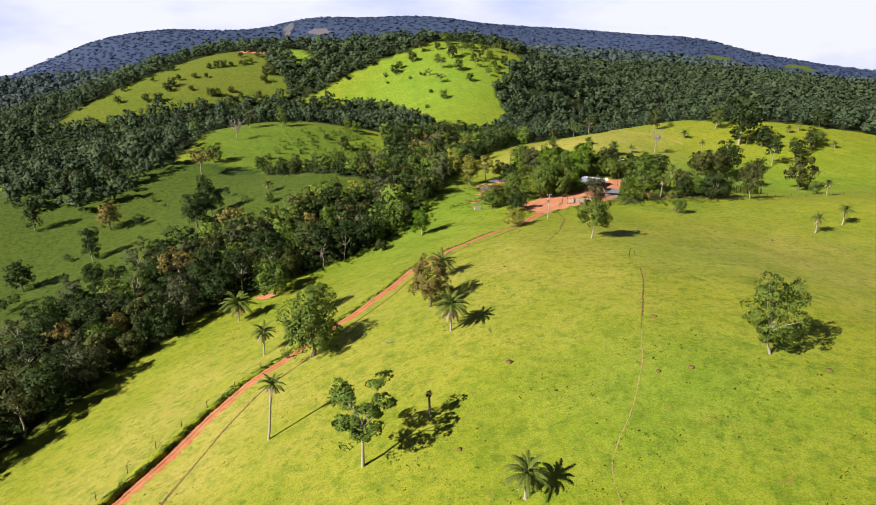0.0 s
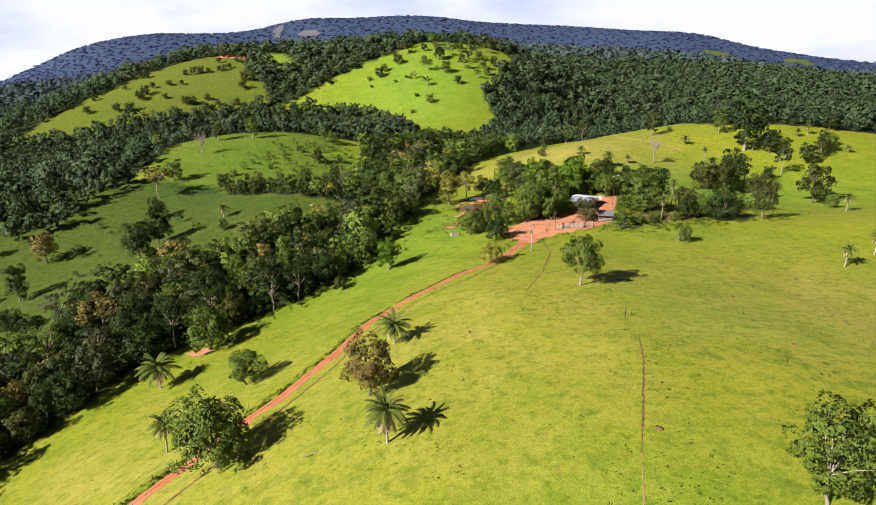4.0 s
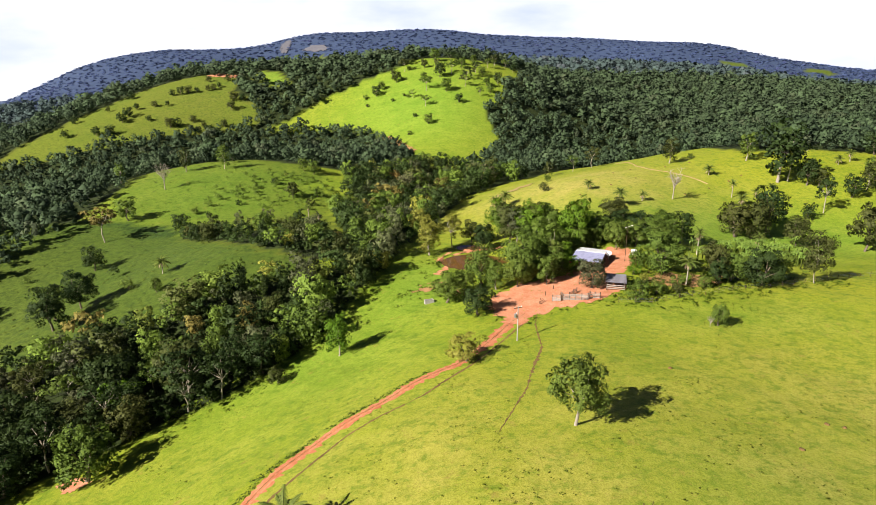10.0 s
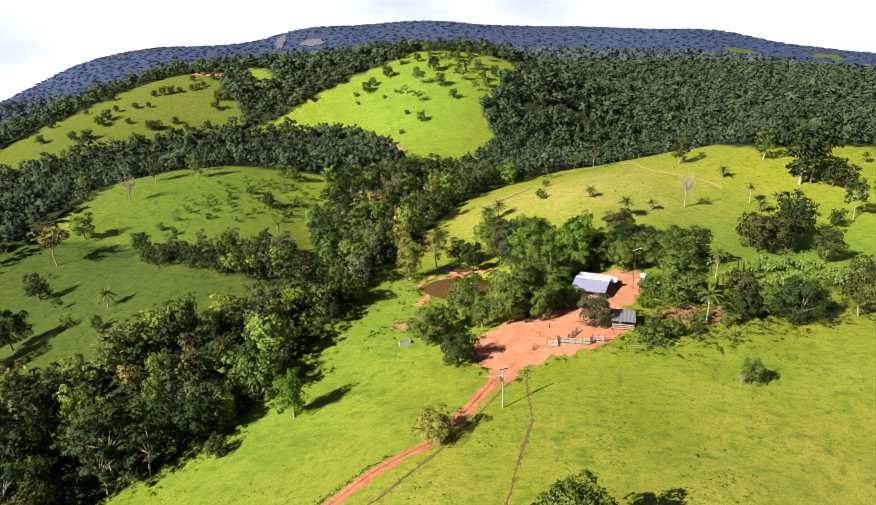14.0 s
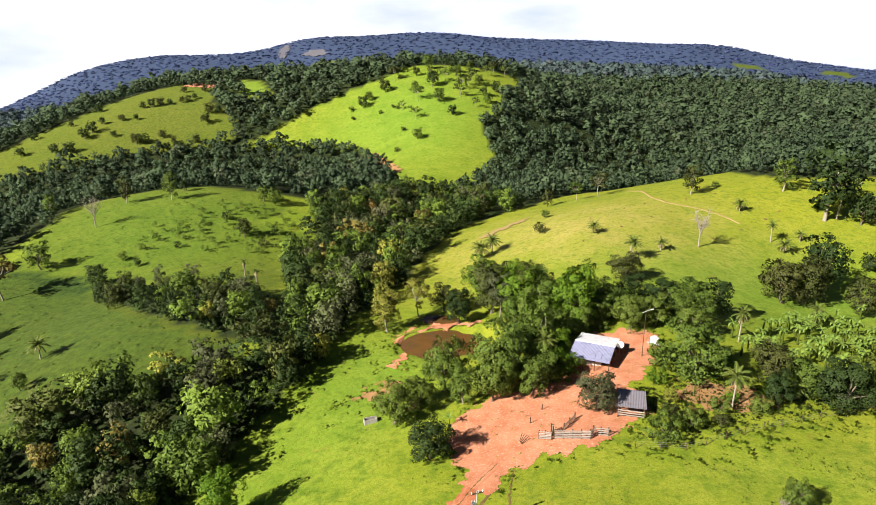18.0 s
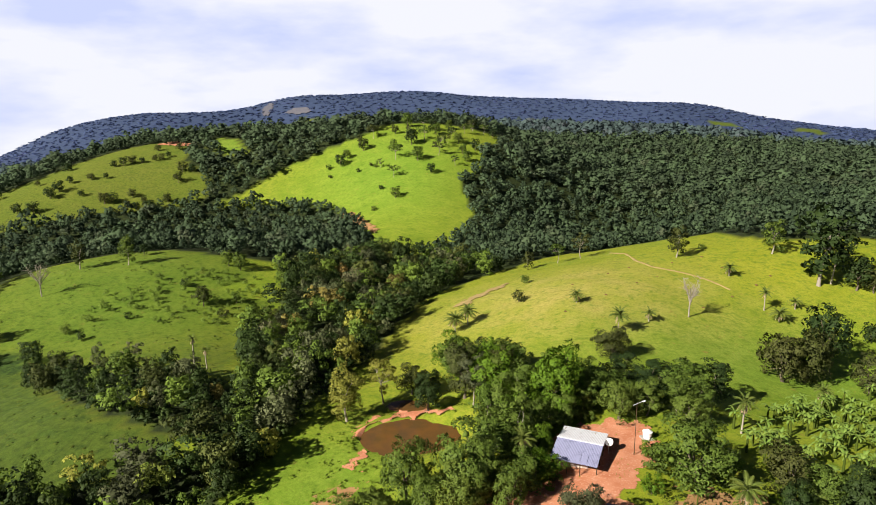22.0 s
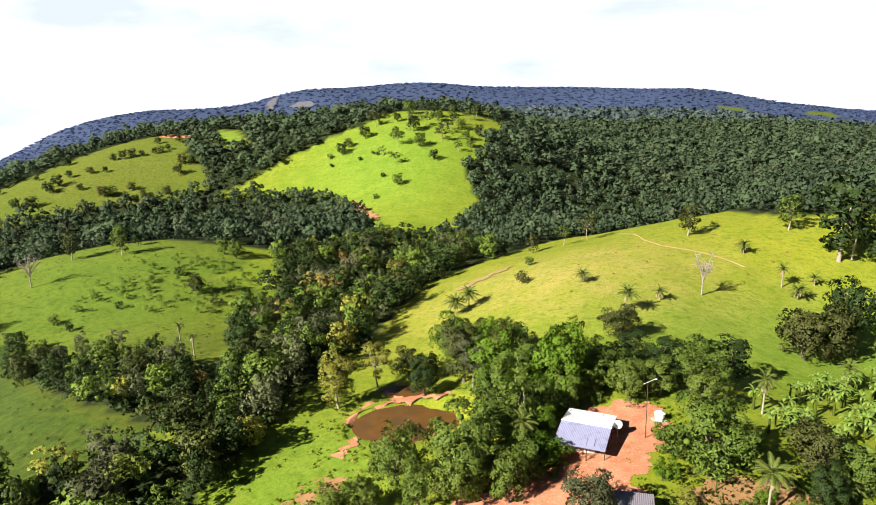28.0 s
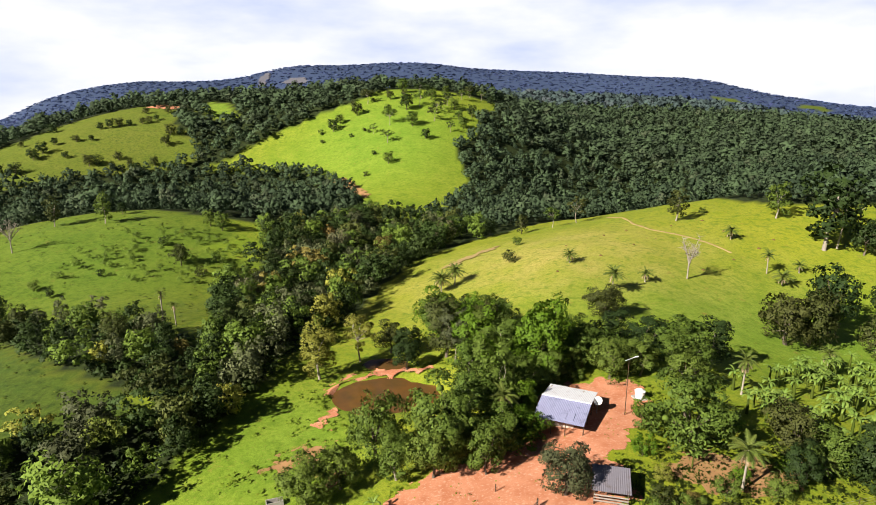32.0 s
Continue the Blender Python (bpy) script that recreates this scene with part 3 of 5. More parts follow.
nx, ny = nx / np.hypot(nx, ny), ny / np.hypot(nx, ny)
high = np.interp(at, (0, 25, 60, 90, 125), (1.2, 1.3, 0.55, 0.3, 0.05)) * (1 + 0.25 * np.sin(0.9 * at) * np.sin(0.37 * at + 1))
edge = 0.25 * np.sin(1.3 * at) + 0.2 * np.sin(2.9 * at + 1)
off, up = np.array((1.25, 1.5, 1.8, 2.6, 3.6, 5.2)), np.array((-0.15, 0.55, 1.0, 0.95, 0.6, 0.0))
px, py = x[:, None] + nx[:, None] * (off + edge[:, None]), y[:, None] + ny[:, None] * (off + edge[:, None])
pz = ground_z(px, py) + high[:, None] * up - 0.04
ids = np.arange(px.size).reshape(px.shape)
quads = np.stack([ids[:-1, :-1], ids[1:, :-1], ids[1:, 1:], ids[:-1, 1:]], -1).reshape(-1, 4)[:, ::-1]
tagged(new("road_bank", mesh_from("road_bank", np.stack([px, py, pz], -1).reshape(-1, 3), quads, GRASS, True)), "steep grassy earth bank beside the sunken track", "bank", kind="structure")
drape("trail_beside_road", [(-57, 45), (-56.3, 53.5), (-53.5, 69), (-49.8, 79.7), (-44, 87), (-37, 97.6), (-28, 112), (-22, 127), (-14, 141), (-1.2, 151), (7.2, 162), (13, 172), (20, 184)], 0.55, RUT, "narrow trodden cattle trail in the grass", 0.05, 0.5, 0.5, 3, 2)
drape("trail_up_slope", [(0.5, 33), (1, 40), (3, 44), (6, 49), (11, 60.6), (14, 71)], 0.14, SOIL_TAN, "faint trodden cattle trail in the grass", 0.03, 1.1, 0.5, 4, 2)
drape("trail_cut_slope", [(14, 71), (16.5, 78.2), (18, 82.8), (19.8, 88), (21.4, 93), (22.4, 97.2), (23.9, 103)], [0.1, 0.26, 0.3, 0.3, 0.28, 0.2, 0.1], RUT, "narrow dark cattle trail cut into the slope", 0.03, 0.8, 0.4, 17, 2)
drape("trail_gully", [(10, 132), (13.2, 140), (16, 146.7), (17.7, 154), (21.7, 167), (22, 174), (22.5, 182), (24, 190)], [0.2, 0.25, 0.4, 0.5, 0.45, 0.35, 0.3, 0.3], RUT, "eroded brown gully winding down the pasture", 0.04, 1.0, 0.5, 5, 2)
drape("trail_on_knoll", [(98, 400), (100.5, 385), (99, 365), (100.5, 352), (109, 344), (116, 335.5), (120, 327)], 1.2, SOIL_TAN, "pale trodden trail over the knoll", 0.3, 0.4, 1.0, 6, 2)
YARD = [(17, 184), (13.5, 198), (13, 206), (20, 214), (29, 217.5), (37, 219), (39, 223), (40, 234), (47, 240), (52, 241), (57, 242), (61.5, 238), (60, 229), (53, 219), (49, 214), (50, 205), (44, 199.5), (38, 194), (29, 192), (23, 189.5), (21, 184)]
patch("earth_yard", YARD, SOIL, "bare red earth farmyard", 0.06, 0.28, 1.3)
for k, spot in enumerate(([(-7, 221), (-6, 225), (-1, 226.5), (2, 224), (-1, 222)], [(-3, 227), (1, 229.5), (4, 228), (1, 226.5)], [(3, 217), (6, 220.5), (8, 218.5), (6, 216)], [(-0.5, 234), (0.2, 239.5), (2.2, 240.5), (2.4, 236), (1.2, 233)])):
    patch("earth_bank", spot, SOIL_PALE if k != 3 else SOIL, "scraped red earth between grass by the pond", 0.05, 0.2, 1.8, 7 + 20 * k)
patch("earth_shore", [(-1.5, 247), (-0.5, 253), (4, 256.8), (12, 258.2), (21, 257), (22, 255.2), (14, 255.8), (6, 254.6), (2, 251.5), (0.8, 247)], SOIL, "red earth shore of the pond", 0.05, 0.2, 0.9, 8)
patch("earth_scar", [(24, 344), (30, 352), (44, 362), (47, 359), (36, 349), (28, 341)], SOIL_TAN, "worn pale earth scar on the knoll", 0.25, 0.6, 2.0, 9)
patch("earth_slip", [(-52, 560), (-44, 548), (-30, 520), (-24, 508), (-21, 514), (-33, 541), (-44, 560)], SOIL_PALE, "red earth slip at the foot of the hill", 0.5, 1.5, 1.5, 10)
patch("earth_hilltop", [(-242, 700), (-234, 711), (-210, 700), (-206, 690), (-222, 692)], SOIL, "red earth cutting at the hilltop", 0.4, 2.0, 1.5, 14)
patch("earth_mountain", MOUNTAIN_BARE, ROCK, "bare pale rock on the distant mountain", 2.0, 5.0, 4.0, 15)
patch("earth_mountain", MOUNTAIN_SCAR, ROCK, "bare pale rock streak down the distant mountain", 2.0, 4.0, 4.0, 16)
patch("earth_garden", [(56, 208), (60, 216), (70, 214), (78, 211), (72, 205), (64, 204)], SOIL_PALE, "bare earth below the garden shrubs", 0.05, 0.4, 1.6, 11)
patch("earth_cut", [(-73, 152), (-68, 155), (-66, 151), (-70, 148.5)], SOIL, "red earth cut on the stream bank", 0.08, 0.5, 0.6, 12)

for name, (a, b, wide, deep, level), label in (("water_pond", POND, "small muddy brown farm pond"), ("water_pool", POOL, "shallow muddy pool above the pond")):
    bm = bmesh.new()
    bmesh.ops.create_circle(bm, cap_ends=True, radius=1, segments=48, matrix=Matrix.Translation((a, b, level)) @ Matrix.Diagonal((wide * 1.13, deep * 1.13, 1, 1)))
    tagged(part(name, bm, WATER), label, "water", kind="structure")

# ---------------- plants: shapes ----------------


def ball(level=1):
    bm = bmesh.new()
    bmesh.ops.create_icosphere(bm, subdivisions=level, radius=1)
    v = np.array([tuple(p.co) for p in bm.verts])
    f = np.array([[p.index for p in face.verts] for face in bm.faces])
    bm.free()
    return v, f


BALL_LOW, BALL_MID = ball(1), ball(2)


def unit(v):
    return v / np.maximum(np.linalg.norm(v, axis=-1, keepdims=True), 1e-9)


def lump(rng, centre, radius, flat=0.85, low=True):
    """An uneven clump of foliage or earth."""
    v, f = BALL_LOW if low else BALL_MID
    v = v * (radius * (1 + rng.normal(0, 0.17, (len(v), 1)))) * (1, 1, flat)
    return v + centre, f


def tufted(rng, centre, radius, count, flat, knots):
    """Places on the small tufts that make up a clump of foliage, with the way each one faces."""
    k = unit(rng.normal(0, 1, (knots, 3)) + (0, 0, 0.3))
    heart = k * (1, 1, flat) * radius * rng.uniform(0.55, 0.80, (knots, 1))
    which = rng.integers(0, knots, count)
    d = unit(rng.normal(0, 1, (count, 3)) + 0.8 * k[which] + (0, 0, 0.25))
    p = centre + heart[which] + d * (1, 1, flat) * radius * 0.46 * rng.uniform(0.70, 1.12, (count, 1))
    return p, unit(0.65 * d + 0.55 * k[which] + (0, 0, 0.12))


def leaves(rng, centre, radius, count, size, flat=0.85, knots=7, away=None):
    """Leaf sprays on the tufts of a clump, each a small bent blade of two triangles."""
    p, d = tufted(rng, centre, radius, count, flat, knots)
    n = unit(d + rng.normal(0, 0.45, (count, 3)))
    u = unit(np.cross(n, rng.normal(0, 1, (count, 3))))
    w = np.cross(n, u)
    s = size * rng.uniform(0.6, 1.4, (count, 1))
    quad = np.stack([p - u * s, p - w * s * 0.55 - n * s * 0.12, p + u * s, p + w * s * 0.55 - n * s * 0.12], 1).reshape(-1, 3)
    i = np.arange(count)[:, None] * 4
    face = unit(d + (0 if away is None else 0.45 * away) + rng.normal(0, 0.22, (count, 3)))
    return quad, np.concatenate([i + (0, 1, 2), i + (0, 2, 3)]), np.repeat(face, 4, 0)


def sprays(rng, centre, radius, count, size, away=None):
    """Coarser leaf sprays of one triangle each, for trees far off."""
    p, d = tufted(rng, centre, radius, count, 0.9, 3)
    n = unit(d + rng.normal(0, 0.35, (count, 3)))
    u = unit(np.cross(n, rng.normal(0, 1, (count, 3))))
    w = np.cross(n, u)
    s = size * rng.uniform(0.6, 1.4, (count, 1))
    tri = np.stack([p - u * s - w * s * 0.6, p + u * s - w * s * 0.6, p + w * s * 1.1], 1).reshape(-1, 3)
    face = unit(d + (0 if away is None else 0.45 * away) + rng.normal(0, 0.15, (count, 3)))
    return tri, np.arange(3 * count).reshape(-1, 3), np.repeat(face, 3, 0)


def crown_shape(seed, lobes, radius, low, high, spread, size, count, flat=0.85, core=0.20):
    """Clumps of leaves about a trunk; sizes in shares of the tree's height."""
    rng = np.random.default_rng(seed)
    pieces, mids = [], []
    middle = np.array((0, 0, low + 0.35 * (high - low)))
    for k in range(lobes):
        a = 2.4 * k + rng.uniform(-0.5, 0.5)
        t = (k + 0.5) / lobes
        r = spread * math.sqrt(1 - abs(2 * t - 0.9) ** 1.7 * 0.55) * rng.uniform(0.45, 1.0)
        c = np.array((r * math.cos(a), r * math.sin(a), low + (high - low) * t + rng.normal(0, 0.02)))
        q = radius * rng.uniform(0.72, 1.2)
        away = unit(c - middle)
        v, f = lump(rng, c, q * core, flat)
        pieces.append((v, f, unit(v - c)))
        pieces.append(leaves(rng, c, q, count, size, flat, 7, away))
        mids.append((c, q))
    return join(pieces), mids


def trunk_shape(seed, mids, fork, girth, lean=0.03):
    rng = np.random.default_rng(seed)
    top = Vector((rng.normal(0, lean), rng.normal(0, lean), fork))
    pieces = [tube([(0, 0, -0.03), (0, 0, 0.02), top * 0.5 + Vector((lean, 0, 0)), top], [girth * 1.5, girth * 1.1, girth * 0.85, girth * 0.7], 7)]
    for c, q in mids[:: max(1, len(mids) // 6)]:
        end = Vector(c)
        mid = top.lerp(end, 0.5) + Vector((rng.normal(0, 0.02), rng.normal(0, 0.02), 0.02))
        pieces.append(tube([top, mid, end], [girth * 0.55, girth * 0.35, girth * 0.12], 5))
    return join(pieces)


# name: lobes, clump radius, lowest, highest, spread, leaf, leaves per clump, flatness, fork, girth
SHAPES = {
    "round": (15, 0.185, 0.24, 0.82, 0.33, 0.0185, 400, 0.85, 0.30, 0.024),
    "mango": (17, 0.20, 0.19, 0.78, 0.37, 0.0185, 400, 0.9, 0.22, 0.032),
    "tall": (14, 0.14, 0.20, 0.88, 0.20, 0.0155, 330, 0.95, 0.45, 0.018),
    "open": (11, 0.125, 0.40, 0.88, 0.34, 0.0155, 280, 0.7, 0.42, 0.016),
    "flat": (11, 0.155, 0.50, 0.86, 0.42, 0.0180, 290, 0.6, 0.46, 0.018),
    "lone": (16, 0.175, 0.36, 0.84, 0.33, 0.0180, 400, 0.85, 0.36, 0.022),
    "shrub": (10, 0.25, 0.18, 0.76, 0.40, 0.028, 260, 0.85, 0.15, 0.022),
    "airy": (22, 0.15, 0.26, 0.88, 0.29, 0.0140, 290, 0.85, 0.30, 0.014),
    "thicket": (14, 0.20, 0.10, 0.80, 0.52, 0.026, 210, 0.85, 0.12, 0.018),
}
made_shapes = {}


def tree_meshes(shape, leaf, variant, near=2):
    key = (shape, leaf, variant, near)
    if key not in made_shapes:
        lobes, r, low, high, spread, size, count, flat, fork, girth = SHAPES[shape]
        finer = ((1.75, 0.25), (1.32, 0.52), (1.0, 1.0))[near]   # coarser sprays on trees that stay far off
        size, count = size * finer[0], round(count * finer[1])
        if (shape, variant, near) not in made_shapes:
            made_shapes[shape, variant, near] = crown_shape(len(shape) * 97 + variant * 13 + lobes, lobes, r, low, high, spread, size, count, flat)
        (v, f, facing), mids = made_shapes[shape, variant, near]
        bark = BARK_PALE if shape in ("open", "tall", "flat", "airy", "lone") else BARK
        tv, tf = trunk_shape(variant + 5, mids, fork, girth)
        made_shapes[key] = (mesh_from("crown", v, f, LEAF[leaf], True, facing), mesh_from("trunk", tv, tf, bark, True))
    return made_shapes[key]


WORDS = {"dark": "dark green", "mid": "green", "bright": "bright fresh green", "olive": "olive green", "brown": "dry brown", "yellow": "yellow-green", "grey": "grey-green"}
FORM = {"round": "broadleaf tree with rounded crown", "mango": "dense broad mango-like tree", "tall": "tall slender tree", "open": "open-crowned pale-trunked tree",
        "flat": "spreading flat-topped tree", "lone": "round-crowned broadleaf tree, pale trunk,", "airy": "lacy open-branched broadleaf tree", "shrub": "low bushy shrub", "thicket": "wide tangled thicket bush"}
planted = 0


def plant(shape, leaf, x, y, h, where="in the pasture", wide=1.0, group=""):
    """One tree or shrub of height h."""
    global planted
    planted += 1
    near = 0 if x < -160 or y > 290 or (y > 232 and x < -6) else 1 if "wood" in where or x > 95 else 2
    crown, trunk = tree_meshes(shape, leaf, planted % 3, near)
    kind = "shrub" if shape in ("shrub", "thicket") else "tree"
    root = tagged(new(kind), f"{WORDS[leaf]} {FORM[shape]} {where}", kind, group)
    root.matrix_basis = Matrix.Translation((x, y, gz(x, y))) @ Matrix.Rotation(2.4 * planted, 4, "Z") @ Matrix.Diagonal((h * wide, h * wide, h, 1))
    child("trunk", trunk, root)
    child("crown", crown, root)
    return root


def frond_shape(start, bend, leaflets, width):
    """An arching rachis of unit length with leaflets on both sides, along +x; start and bend in degrees."""
    t = np.linspace(0, 1, leaflets + 1)
    a = np.radians(start - bend * t)
    x, z = np.cumsum(np.cos(a)) / leaflets, np.cumsum(np.sin(a)) / leaflets
    pieces = [tube([(p, 0, q) for p, q in zip(x[::4], z[::4])], np.linspace(0.018, 0.005, len(x[::4])), 3)]
    verts, faces = [], []
    for i in range(1, leaflets + 1):
        reach = width * math.sin(math.pi * min(0.97, 0.10 + 0.84 * t[i])) ** 0.6
        dx, dz = math.cos(a[i]) / leaflets * 0.62, math.sin(a[i]) / leaflets * 0.62
        for side in (-1, 1):
            n = len(verts)
            verts += [(x[i] - dx, 0.0, z[i] - dz), (x[i] + dx, 0.0, z[i] + dz), (x[i] + reach * 0.5 * math.cos(a[i]), side * reach, z[i] + reach * (0.5 * math.sin(a[i]) - 0.35))]
            faces.append((n, n + 1, n + 2))
    pieces.append((np.array(verts), np.array(faces)))
    return join(pieces)


FRONDS = [mesh_from("frond", *frond_shape(e, d, 26, w), LEAF["palm"]) for e, d, w in ((80, 75, 0.17), (58, 90, 0.19), (36, 75, 0.20), (14, 55, 0.20))]
FROND_DEAD = mesh_from("dead_frond", *frond_shape(-35, 52, 18, 0.17), LEAF["straw"])
PALM_TRUNK = mesh_from("trunk", *tube([(0, 0, -0.05), (0, 0, 0.03), (0.015, 0, 0.3), (0.0, 0.01, 0.6), (0.01, 0.0, 0.86), (0.01, 0, 1.0)], [0.075, 0.05, 0.042, 0.04, 0.05, 0.03], 9), BARK_PALE, True)
palms = 0


def palm(x, y, h, reach, skirt, where, lean=0.0, fronds=15):
    """A palm with trunk height h, fronds of length reach and a skirt of dead ones."""
    global palms
    palms += 1
    rng = random.Random(palms * 7)
    root = tagged(new("palm"), f"{'tall' if h > 5 else 'short'} palm with {'drooping dead fronds' if skirt > 4 else 'arching green fronds'} {where}", "palm", "palms of the farm")
    root.matrix_basis = Matrix.Translation((x, y, gz(x, y))) @ Matrix.Rotation(rng.uniform(0, 6), 4, "Z")
    tilt = Matrix.Rotation(lean, 4, "Y")
    child("trunk", PALM_TRUNK, root, tilt @ Matrix.Diagonal((4.2, 4.2, h, 1)))
    head = tilt @ Matrix.Translation((0.01 * h, 0, h * 0.97))
    for k in range(round(1.7 * fronds)):
        m = head @ Matrix.Rotation(2.4 * k + rng.uniform(-0.2, 0.2), 4, "Z") @ Matrix.Rotation(rng.uniform(-0.15, 0.15), 4, "Y")
        child("frond", FRONDS[min(3, 4 * k // round(1.7 * fronds))], root, m @ Matrix.Scale(reach * rng.uniform(0.72, 0.95), 4))
    for k in range(skirt + 2):
        m = head @ Matrix.Rotation(2.4 * k + 1, 4, "Z") @ Matrix.Rotation(rng.uniform(-0.45, 0.1), 4, "Y")
        child("dead_frond", FROND_DEAD, root, m @ Matrix.Scale(reach * rng.uniform(0.45, 0.75), 4), "hanging straw-coloured dead frond")
    return root


def bare_tree(x, y, h, where):
    """A leafless tree with pale forking limbs."""
    rng = random.Random(int(x * 10))
    pieces, twigs = [tube([(0, 0, -0.3), (0, 0, 0.3 * h), (0.02 * h, 0, 0.42 * h)], [0.019 * h, 0.014 * h, 0.011 * h], 7)], []
    for k in range(9):
        a, r = 2.4 * k, rng.uniform(0.12, 0.3) * h
        base = Vector((0.01 * h, 0, (0.28 + 0.02 * k) * h))
        tip = Vector((r * math.cos(a), r * math.sin(a), rng.uniform(0.62, 0.98) * h))
        mid = base.lerp(tip, 0.55) + Vector((0, 0, 0.03 * h))
        pieces.append(tube([base, mid, tip], [0.011 * h, 0.007 * h, 0.003 * h], 5))
        for j in range(24):
            s = base.lerp(tip, rng.uniform(0.35, 1.0))
            e = s + Vector((rng.uniform(-1, 1), rng.uniform(-1, 1), rng.uniform(-0.1, 1))) * rng.uniform(0.07, 0.16) * h
            twigs.append(tube([s, e], [0.004 * h, 0.0015 * h], 4))
    root = tagged(new("bare_tree"), f"leafless pale grey dead tree {where}", "tree")
    root.location = (x, y, gz(x, y))
    child("trunk", mesh_from("trunk", *join(pieces), BARK_PALE, True), root)
    child("twig_mass", mesh_from("twig_mass", *join(twigs), BARK_PALE), root)


# ---------------- trees of the near pasture ----------------
plant("airy", "mid", 29.6, 61.8, 12.5, "alone on the open slope", 0.98)
plant("open", "mid", -27.7, 47.3, 13.0, "on the lower slope", 1.1)
plant("mango", "mid", -42.1, 88.5, 13.0, "beside the red track", 1.0)
plant("round", "mid", -47.2, 119.9, 7.8, "across the track", 1.2)
plant("round", "brown", -19.7, 95.3, 10.6, "beside the palms", 0.95)
plant("mango", "mid", -66.6, 152.5, 12.5, "at the wood's edge", 1.1)
plant("lone", "mid", 21.3, 132.5, 11.4, "alone above the farmyard", 0.98)
plant("shrub", "yellow", 6.4, 165.0, 6.4, "beside the red track", 1.25)
plant("mango", "mid", 61.4, 177.5, 5.4, "on the pasture crest", 0.85)
plant("shrub", "olive", -36.8, 180.5, 4.2, "on the lower pasture", 1.2)
plant("tall", "bright", -23.5, 188.3, 10.5, "on the lower pasture", 1.2)
for x, y, h, r, s, lean, n in [(-8.9, 36.5, 3.2, 3.2, 2, 0, 15), (-43.4, 60.4, 9.3, 2.5, 6, 0.12, 11), (-55.2, 100.3, 5.6, 3.3, 12, 0.05, 15), (-71.7, 134.4, 5.2, 5.4, 15, 0, 20),
                              (-15.9, 80.8, 5.0, 3.9, 15, 0, 19), (-17.0, 114.5, 3.6, 4.2, 6, 0, 18), (93.0, 155.2, 4.6, 3.0, 7, 0.04, 14), (106.7, 164.3, 5.0, 3.2, 7, 0, 14)]:
    palm(x, y, h, r, s, "in the pasture", lean, n)
root = tagged(new("palm_stump"), "headless dark dead palm trunk in the pasture", "palm")
root.location = (-19.5, 54.5, gz(-19.5, 54.5))
child("trunk", mesh_from("trunk", *tube([(0, 0, -0.3), (0.1, 0, 2.0), (0.0, 0.1, 3.9)], [0.22, 0.17, 0.15], 8), BARK, True), root)
child("dead_crown", mesh_from("dead_crown", *leaves(np.random.default_rng(4), np.array((0, 0.1, 3.9)), 0.35, 40, 0.35)[:2], LEAF["brown"]), root)

